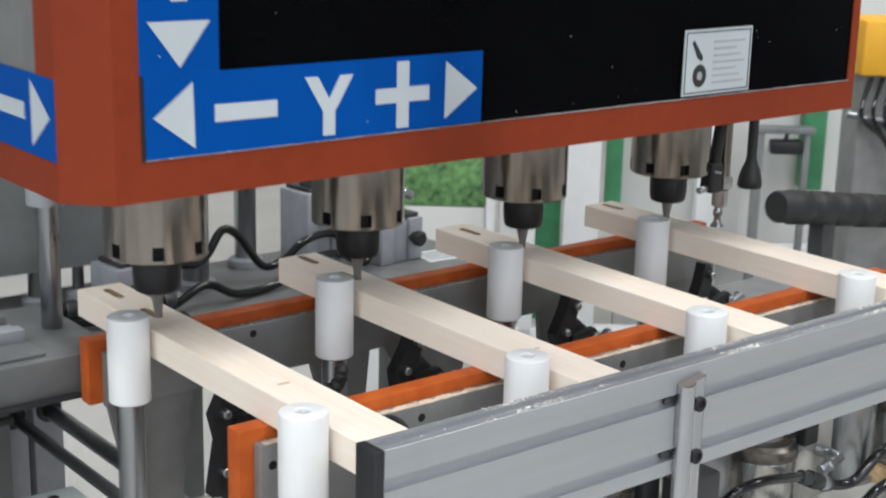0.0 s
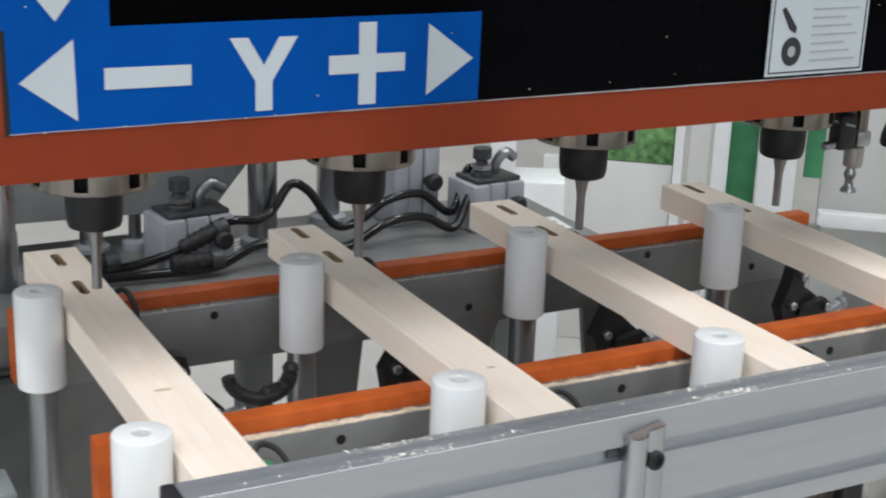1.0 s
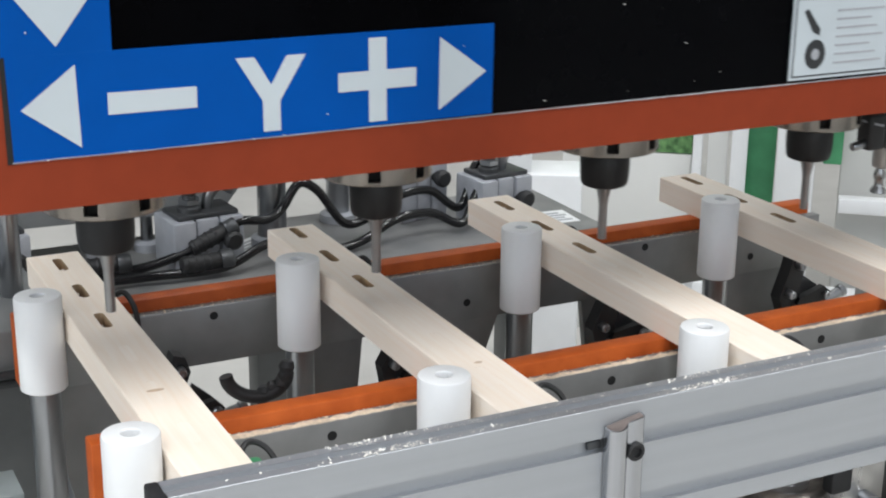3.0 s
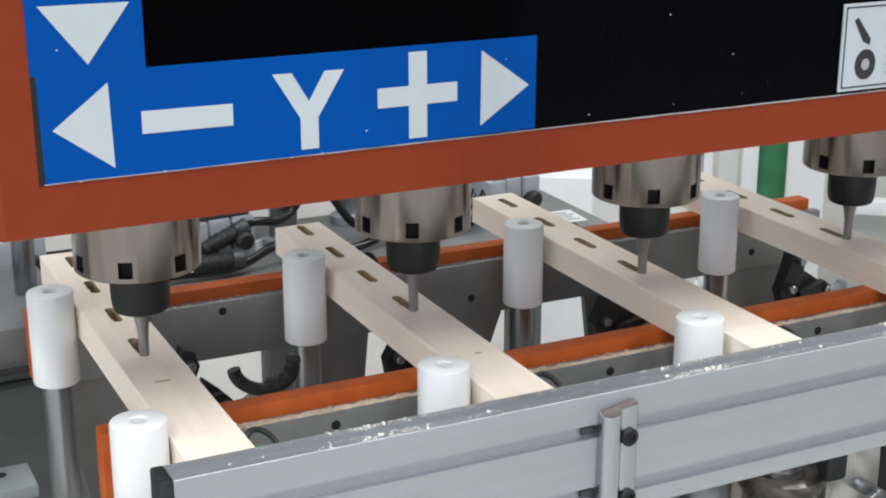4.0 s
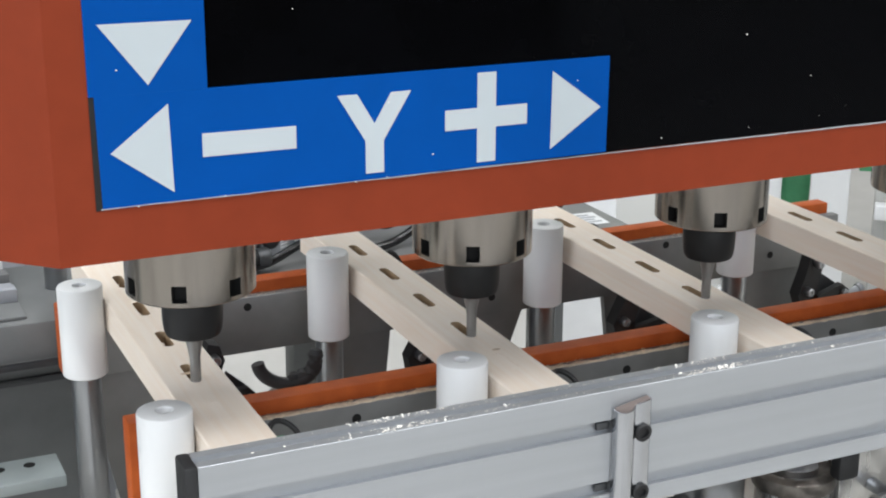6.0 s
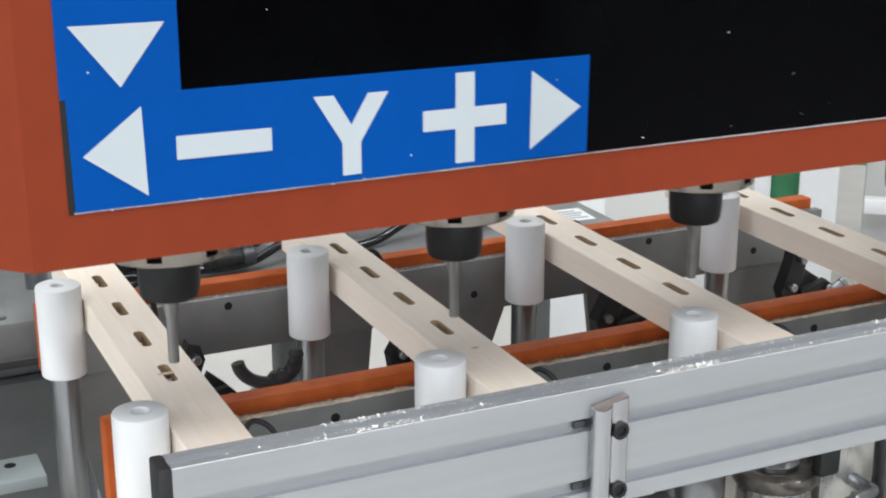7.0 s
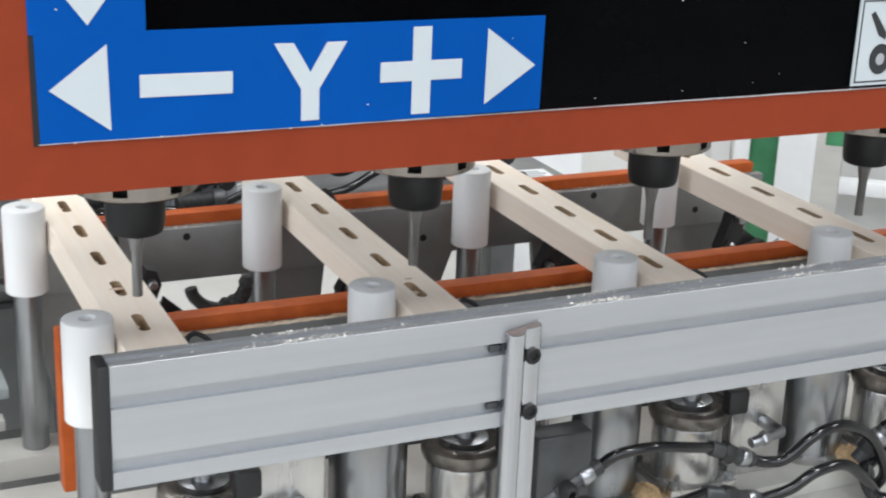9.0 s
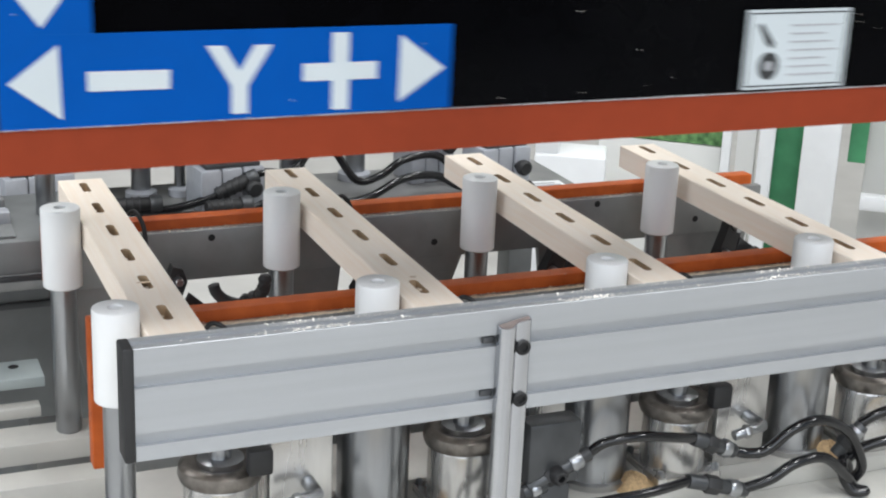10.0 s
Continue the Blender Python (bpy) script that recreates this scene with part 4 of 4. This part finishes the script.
def hook(x, y, z):
    """Black open hook on a short stem."""
    t = thing("cable_hook", pose(x, y, z, 0, 0, -18), "black open cable hook on a short stem", "cable hook")
    pts = [(0.0225 * math.cos(a), 0, 0.019 * math.sin(a)) for a in (radians(185 + 17.5 * k) for k in range(11))]
    part("hook", sweep(bmesh.new(), pts, 0.0052, 10, 4), RUBBER, t)
    part("stem", rod(bmesh.new(), (0.004, 0, -0.142), (0.004, 0, -0.017), 0.0042, 12), RUBBER, t)
    rng = random.Random(8)
    for k in range(5):
        a = radians(285 + 20 * k)
        p = Vector((0.0225 * math.cos(a), 0, 0.019 * math.sin(a)))
        q = p + Vector((rng.uniform(-.002, .002), rng.uniform(-.003, .003), rng.uniform(0.004, 0.008)))
        part("wire_turn", turned([(0.0012, -0.0055), (0.0045, -0.0042), (0.0062, 0.0), (0.0045, 0.0042), (0.0012, 0.0055)], 10, Matrix.Translation((p + q) / 2) @ Euler((rng.uniform(0, 3), rng.uniform(0, 3), 0)).to_matrix().to_4x4()), RUBBER, t)


hook(0.1435, -0.05, 0.884)


def link_under_board(x):
    t = thing("side_strap", None, "dark curved strap beside a batten", "strap")
    part("strap", sweep(bmesh.new(), [(x, 0.046, 0.925), (x + 0.006, 0.040, 0.928), (x + 0.012, 0.034, 0.915), (x + 0.014, 0.032, 0.89)], 0.0022, 8), RUBBER, t)


for _x in BX[:3]:
    link_under_board(_x + 0.028)


def batten_clip(x):
    t = thing("batten_clip", None, "small green wire clip at the end of a batten", "clip", "clips at the batten ends")
    part("clip", sweep(bmesh.new(), [(x, -0.262, 0.905), (x + 0.002, -0.255, 0.925), (x + 0.010, -0.25, 0.929), (x + 0.020, -0.255, 0.922), (x + 0.024, -0.27, 0.905)], 0.0019, 8), RUBBER, t)
    part("pad", boxed(x + 0.001, x + 0.014, -0.262, -0.252, 0.908, 0.921, 0.003), GREENPAINT, t, "green pad")


for _x in BX:
    batten_clip(_x + 0.0235)

# ---------------------------------------------------------------- behind the boards


def rear_cylinder(x, y, turn, w, h):
    t = thing("rear_cylinder", pose(x, y, DECK, 0, 0, turn), "pale grey cast pneumatic block with valve and knob", "pneumatic block", "blocks on the rear deck")
    for k in range(3):
        a, b = -w + 2 * w * k / 3, -w + 2 * w * (k + 1) / 3
        part("segment", boxed(a + 0.0006, b - 0.0006, -0.028 + 0.003 * (k == 1), 0.034, 0, h, 0.003), GREYCAST, t)
    part("cap", boxed(-w * 0.8, w * 0.9, -0.022, 0.028, h, h + 0.006, 0.002), DARKSTEEL, t)
    valve = part("valve", lathe(bmesh.new(), [(0.014, h + 0.005), (0.014, h + 0.011), (0.009, h + 0.014), (0.0075, h + 0.026), (0.012, h + 0.029), (0.012, h + 0.042)], 16,
                                Matrix.Translation((-w * 0.3, -0.002, 0))), DARKSTEEL, t)
    part("valve_nut", lathe(bmesh.new(), [(0.013, h + 0.015), (0.013, h + 0.021)], 6, Matrix.Translation((-w * 0.3, -0.002, 0))), CHROME, valve, "bright hexagon nut")
    part("elbow", sweep(bmesh.new(), [(w * 0.2, 0, h + 0.005), (w * 0.25, -0.003, h + 0.022), (w * 0.55, -0.005, h + 0.033), (w * 0.9, -0.005, h + 0.026)], 0.0068, 10), CHROME, t, "bright elbow fitting")
    m = Matrix.Translation((w * 0.55, -0.028, h * 0.55)) @ Euler((radians(90), 0, 0)).to_matrix().to_4x4()
    part("knob", turned([(0.008, -0.004), (0.008, 0.004), (0.011, 0.007), (0.011, 0.014), (0.008, 0.017)], 16, m), RUBBER, t, "dark round knob")
    return t


rear_cylinder(0.052, 0.585, 8, 0.044, 0.060)
rear_cylinder(0.293, 0.575, 6, 0.044, 0.057)
rear_cylinder(0.684, 0.580, 6, 0.039, 0.060)
rear_cylinder(0.598, 0.640, 6, 0.034, 0.100)


def guide_column(x, y, r, z0, z1, cap):
    t = thing("guide_column", pose(x, y, 0), "ground steel guide column with a pale flange", "guide column", "columns behind the boards")
    part("column", turned([(r * 0.95, z0), (r, z0 + 0.001), (r, z1)], 24), CHROME, t)
    f = z1 - 0.03 if cap else z0
    part("flange", turned([(r + 0.001, f), (r + 0.008, f + 0.0005), (r + 0.008, f + (0.03 if cap else 0.010)), (r + 0.001, f + (0.0305 if cap else 0.013))], 24), GREYCAST, t, "pale flange")


guide_column(0.011, 0.172, 0.0095, 0.893, 1.035, True)
guide_column(0.390, 0.600, 0.0175, DECK, 1.20, False)
guide_column(0.195, 0.640, 0.0130, DECK, 0.84, False)
guide_column(0.247, 0.640, 0.0075, DECK, 0.84, False)
guide_column(0.500, 0.660, 0.0150, DECK, 1.20, False)


def cable(name, pts, r, label):
    return tagged(part(name, sweep(bmesh.new(), pts, r), HOSE), label, "cable", "cables on the rear deck")


cable("black_cable", [(0.138, 0.554, 0.774), (0.205, 0.545, 0.772), (0.259, 0.545, 0.782), (0.297, 0.548, 0.796), (0.333, 0.554, 0.81), (0.369, 0.561, 0.806), (0.393, 0.572, 0.814), (0.415, 0.574, 0.841), (0.439, 0.574, 0.83), (0.471, 0.568, 0.787), (0.507, 0.572, 0.79), (0.54, 0.574, 0.809), (0.594, 0.588, 0.809), (0.634, 0.581, 0.784), (0.668, 0.601, 0.833), (0.695, 0.595, 0.802)],
      0.0055, "black cable looping over the grey deck")
cable("black_cable", [(0.125, 0.521, 0.772), (0.219, 0.514, 0.772), (0.299, 0.507, 0.774), (0.36, 0.521, 0.79), (0.406, 0.521, 0.771), (0.473, 0.534, 0.771), (0.527, 0.541, 0.792), (0.581, 0.554, 0.79), (0.621, 0.548, 0.774), (0.654, 0.568, 0.809), (0.688, 0.574, 0.815)],
      0.0055, "black cable looping over the grey deck")
cable("black_cable", [(-0.344, 0.668, 0.774), (-0.183, 0.601, 0.771), (-0.022, 0.561, 0.772), (0.138, 0.554, 0.774)], 0.0062, "thick black cable lying on the deck")
cable("black_cable", [(-0.371, 0.588, 0.774), (-0.183, 0.548, 0.771), (-0.022, 0.521, 0.772), (0.125, 0.521, 0.772)], 0.0062, "thick black cable lying on the deck")


def connector_plug(x, y, z, turn, tilt=0):
    t = thing("cable_connector", pose(x, y, z, 0, tilt, turn), "black ribbed cable connector on the deck", "connector", "connectors on the rear deck")
    shell = part("shell", rod(bmesh.new(), (-0.029, 0, 0), (0.016, 0, 0), 0.0095, 14), RUBBER, t)
    for k in range(4):
        part("rib", rod(bmesh.new(), (-0.026 + 0.009 * k, 0, 0), (-0.0225 + 0.009 * k, 0, 0), 0.0108, 14), RUBBER, shell)
    part("ring", rod(bmesh.new(), (0.016, 0, 0), (0.031, 0, 0), 0.0118, 10), DARKSTEEL, t)


connector_plug(0.299, 0.548, 0.797, 8, -20)
connector_plug(0.279, 0.509, 0.782, 4)
connector_plug(0.172, 0.55, 0.78, -3)


def deck_label(x, y, z, turn, sx, sy):
    t = thing("deck_label", pose(x, y, z, 0, 0, turn), "small white printed label stuck on the deck", "label", "labels on the deck")
    part("sheet", boxed(-sx, sx, -sy, sy, 0, 0.0006, 0), WHITEPAINT, t)
    for k in range(4):
        part("text_bar", boxed(-sx * 0.8, sx * (0.8 - 0.2 * (k % 2)), sy * (-0.7 + 0.38 * k), sy * (-0.5 + 0.38 * k), 0.0006, 0.0009, 0), INKGREY, t)


deck_label(0.365, 0.605, DECK, 30, 0.030, 0.022)
deck_label(0.752, 0.555, DECK, -4, 0.030, 0.026)

# ---------------------------------------------------------------- far across the hall


def far_machine():
    t = thing("far_machine", pose(1.98, 1.60, 0, 0, 0, -39), "white steel frame with green panels standing on the hall floor", "far machine")
    part("post", boxed(0.0, 0.087, -0.04, 0.04, 0, 1.6, 0.004), WHITEPAINT, t)
    part("post", boxed(-0.103, -0.066, 0.0, 0.04, 0, 1.6, 0.003), WHITEPAINT, t)
    part("post", boxed(-0.192, -0.170, 0.0, 0.03, 0, 1.6, 0.003), WHITEPAINT, t)
    part("side_box", slab([(-0.157, 0.0), (-0.112, 0.0), (-0.112, 0.70), (-0.125, 0.90), (-0.157, 0.95)], "xz", 0.02, 0.07), WALLM, t, "grey-white slanted housing")
    part("green_panel", boxed(-0.067, -0.001, 0.045, 0.06, 0.16, 1.5, 0.002), GREENPAINT, t, "green sheet panel")
    part("green_panel", boxed(0.108, 0.150, 0.045, 0.06, 0.45, 1.5, 0.002), GREENPAINT, t, "green sheet panel")
    part("foot_rail", boxed(-0.20, 0.36, 0.0, 0.05, 0.06, 0.15, 0.004), WHITEPAINT, t)
    part("mesh_panel", boxed(-0.46, -0.193, 0.02, 0.04, 0.46, 1.5, 0.003), LEAFGREEN, t, "mottled green panel")
    part("skirt", boxed(-0.50, -0.193, 0.02, 0.045, 0.0, 0.458, 0.003), WALLM, t, "pale skirt below the panel")
    part("rear_panel", boxed(0.152, 1.05, 0.10, 0.13, 0.10, 1.5, 0.003), WALLM, t, "pale grey rear panel")
    part("post", boxed(0.34, 0.40, 0.04, 0.099, 0.0, 1.5, 0.003), WHITEPAINT, t)
    part("green_panel", boxed(0.60, 0.655, 0.04, 0.099, 0.52, 1.5, 0.003), GREENPAINT, t, "green sheet panel")
    part("lower_rail", boxed(0.15, 0.98, 0.02, 0.06, 0.34, 0.375, 0.003), WHITEPAINT, t)


far_machine()


def far_stand():
    t = thing("steel_stand", pose(1.98, 1.60, 0, 0, 0, -39), "dark grey steel stand before a pale machine panel", "stand")
    part("leg", boxed(0.465, 0.487, -0.03, -0.008, 0, 0.675, 0.002), DARKPAINT, t)
    part("leg", boxed(0.585, 0.60, -0.03, -0.008, 0, 0.675, 0.002), DARKPAINT, t)
    part("top_bar", boxed(0.455, 0.61, -0.035, 0.01, 0.675, 0.69, 0.002), DARKPAINT, t)
    part("black_box", boxed(0.505, 0.583, -0.03, 0.01, 0.622, 0.656, 0.006), RUBBER, t, "black box under the bar")
    part("hanger", boxed(0.54, 0.55, -0.012, -0.004, 0.655, 0.676, 0.001), DARKSTEEL, t)


far_stand()


def cabinet(x, y):
    t = thing("white_cabinet", pose(x, y, 0, 0, 0, -30), "small plain white cabinet standing on the hall floor", "cabinet")
    part("body", boxed(-0.075, 0.075, -0.06, 0.06, 0, 0.56, 0.006), WHITEPAINT, t)
    part("top_box", boxed(-0.075, -0.025, -0.05, 0.05, 0.56, 0.66, 0.004), WHITEPAINT, t)


cabinet(1.27, 1.45)


def rear_housing():
    t = thing("rear_housing", None, "dark grey steel housing raised over the deck on posts", "machine housing")
    part("shell", slab([(-0.75, 0.828), (0.338, 0.806), (0.376, 0.852), (0.52, 1.03), (0.52, 1.35), (-0.75, 1.35)], "xz", 0.625, 0.95), DARKPAINT, t, smooth=0)
    for x in (-0.70, -0.05):
        part("post", boxed(x - 0.02, x + 0.02, 0.86, 0.90, 0, 0.84, 0.003), DARKPAINT, t)


rear_housing()


def strip_rack():
    """Metal strips lying lengthwise on the side beam."""
    t = thing("strip_rack", None, "pale and grey metal strips lying on the dark beam", "metal strips")
    for y0, y1, z1, mat in ((0.100, 0.138, 0.896, DARKPAINT), (0.144, 0.158, 0.905, GREYCAST), (0.164, 0.176, 0.901, GREYCAST), (0.184, 0.200, 0.906, GREYDECK), (0.206, 0.212, 0.900, DARKSTEEL), (0.220, 0.242, 0.908, WHITEPAINT)):
        part("strip", boxed(-0.70, -0.026, y0, y1, 0.8932, z1, 0.001), mat, t)


strip_rack()


def roller_bench():
    """Dark ribbed rollers on a low bench at the far end of the machine."""
    t = thing("roller_bench", None, "dark ribbed padded rollers on a low grey bench", "roller bench")
    for a, b in (((1.235, 0.35, 0.812), (1.75, 0.33, 0.735)), ((1.857, 0.65, 0.725), (2.3, 0.64, 0.66))):
        a, b = Vector(a), Vector(b)
        roller = part("roller", rod(bmesh.new(), a, b, 0.0245, 24), RUBBER, t, "dark padded roller")
        for k in range(9):
            p, q = a.lerp(b, 0.05 + 0.105 * k), a.lerp(b, 0.13 + 0.105 * k)
            part("rib", rod(bmesh.new(), p, q, 0.0268 + 0.0006 * (k % 2), 20), RUBBER, roller)
    part("bench", boxed(1.32, 2.1, 0.26, 0.60, 0.0, 0.60, 0.004), GREYDECK, t)
    part("bracket", boxed(1.33, 1.36, 0.33, 0.36, 0.60, 0.79, 0.003), DARKSTEEL, t)
    part("bracket", boxed(1.90, 1.94, 0.56, 0.66, 0.30, 0.70, 0.003), DARKSTEEL, t)
    part("tray", boxed(1.30, 1.62, 0.20, 0.262, 0.585, 0.64, 0.003), WHITEPAINT, t, "pale tray along the bench")


roller_bench()


def end_column():
    t = thing("end_column", pose(1.66, 0.47, 0, 0, 0, -35), "grey steel column with a yellow box and black cables", "machine column")
    part("column", boxed(-0.045, 0.07, 0.0, 0.09, 0.0, 0.97, 0.004), GREYDECK, t)
    part("yellow_box", boxed(-0.055, 0.10, -0.02, 0.09, 0.965, 1.06, 0.006), YELLOW, t, "yellow painted box")
    for k in range(3):
        part("cable", sweep(bmesh.new(), [(-0.03 + 0.02 * k, -0.006, 0.96), (-0.05 + 0.02 * k, -0.03, 0.90), (-0.01 + 0.015 * k, -0.035, 0.86 - 0.02 * k), (0.03, -0.008, 0.80 - 0.03 * k)], 0.004, 8), HOSE, t, "black cable")
    part("clamp_bar", rod(bmesh.new(), (-0.07, -0.012, 0.90), (0.05, -0.012, 0.875), 0.007, 12), CHROME, t, "bright clamp bar")


end_column()


def far_platform():
    """Low platform on the hall floor with a dark rim, and thin wires that hang behind it."""
    t = thing("low_platform", pose(1.95, 2.08, 0, 0, 0, 6), "low grey platform with a dark rim on the hall floor", "platform")
    part("top", boxed(-0.24, 0.0, -0.13, 0.13, 0.20, 0.24, 0.004), DARKPAINT, t)
    part("rim", boxed(0.001, 0.022, -0.13, 0.13, 0.19, 0.252, 0.003), DARKSTEEL, t, "dark rim")
    part("plinth", boxed(-0.21, -0.03, -0.10, 0.10, 0.0, 0.20, 0.004), DARKPAINT, t)


far_platform()


def hanging_wire(a, b):
    tagged(part("hanging_wire", sweep(bmesh.new(), [a, tuple((p + q) / 2 + 0.01 for p, q in zip(a, b)), b], 0.003, 8), WHITEPAINT), "thin pale wire hanging before a far machine", "wire", "wires before the far machine")


hanging_wire((1.74, 1.90, 0.24), (1.86, 1.90, 0.62))
hanging_wire((1.80, 1.90, 0.245), (1.89, 1.90, 0.60))
hanging_wire((1.86, 1.90, 0.40), (1.80, 1.90, 0.66))

# ---------------------------------------------------------------- motion of the head, spindles and mortise floors
HEAD_Y = [(0, -.1252), (.2, -.102), (.32, -.1005), (.5, -.1015), (.68, -.104), (.85, -.143), (1.0, -.1618), (1.2, -.1672), (1.5, -.1677), (1.75, -.183), (2.0, -.1934), (2.25, -.183), (2.5, -.1728), (2.7, -.1715),
          (2.85, -.178), (3.15, -.232), (3.3, -.236), (3.6, -.241), (4.0, -.2669), (4.2, -.2475), (4.32, -.243), (4.5, -.2423), (4.75, -.2430), (5.0, -.2718), (5.2, -.306), (5.35, -.3070), (5.5, -.3071), (5.75, -.314), (6.1, -.333),
          (6.4, -.313), (6.7, -.308), (6.85, -.314), (7.0, -.3365), (7.2, -.3775), (7.35, -.3785), (7.5, -.3787), (7.7, -.3815), (7.84, -.396), (8.0, -.4067), (8.14, -.396), (8.3, -.383), (8.5, -.379), (9.0, -.3779), (9.5, -.3811), (9.8, -.3811), (9.9, -.370), (10, -.330)]
HEAD_X = {9.9: -0.009, 10: -0.036}
NUT_Z = [(0, .9530), (.12, .9540), (.28, .9640), (.4, .975), (.5, .9850), (.62, .9900), (1.2, .9900), (1.35, .979), (1.5, .9670), (1.7, .963), (2.3, .963), (2.5, .978), (2.65, .990), (3.25, .990), (3.45, .968), (3.65, .9625),
         (4.3, .9625), (4.5, .9784), (4.65, .990), (5.25, .990), (5.4, .969), (5.5, .9655), (5.7, .963), (6.4, .9625), (6.6, .982), (6.72, .990), (7.32, .990), (7.45, .970), (7.5, .967), (7.7, .9645), (8.35, .9645), (8.5, .972),
         (8.65, .988), (8.75, .991), (9.0, .9915), (9.2, 1.008), (9.4, 1.06), (9.6, 1.085), (10, 1.085)]
CUT = [None, None, (1.52, 2.3), (3.5, 4.25), (5.42, 6.3), (7.47, 8.3)]


def motions():
    walk(HEAD, [(t, pose(HEAD_X.get(t, 0), y, 0)) for t, y in HEAD_Y])
    for s, x in zip(SPINDLES, BX):
        walk(s, [(t, pose(x, SPINDLE_Y, z + 0.006)) for t, z in NUT_Z])
    walk(PLUNGER, [(t, pose(0.718, SPINDLE_Y, z - 0.034)) for t, z in NUT_Z])
    for b, floors in BOARDS:
        for f, y, cut in zip(floors, SLOT_Y, CUT):
            if cut is None:
                f.location = (0, y, -SLOT_D)
            else:
                a, c = cut
                walk(f, [(0, pose(0, y, 0)), (a, pose(0, y, 0)), (a + 0.2, pose(0, y, -0.009)), (c, pose(0, y, -SLOT_D)), (10, pose(0, y, -SLOT_D))])


motions()
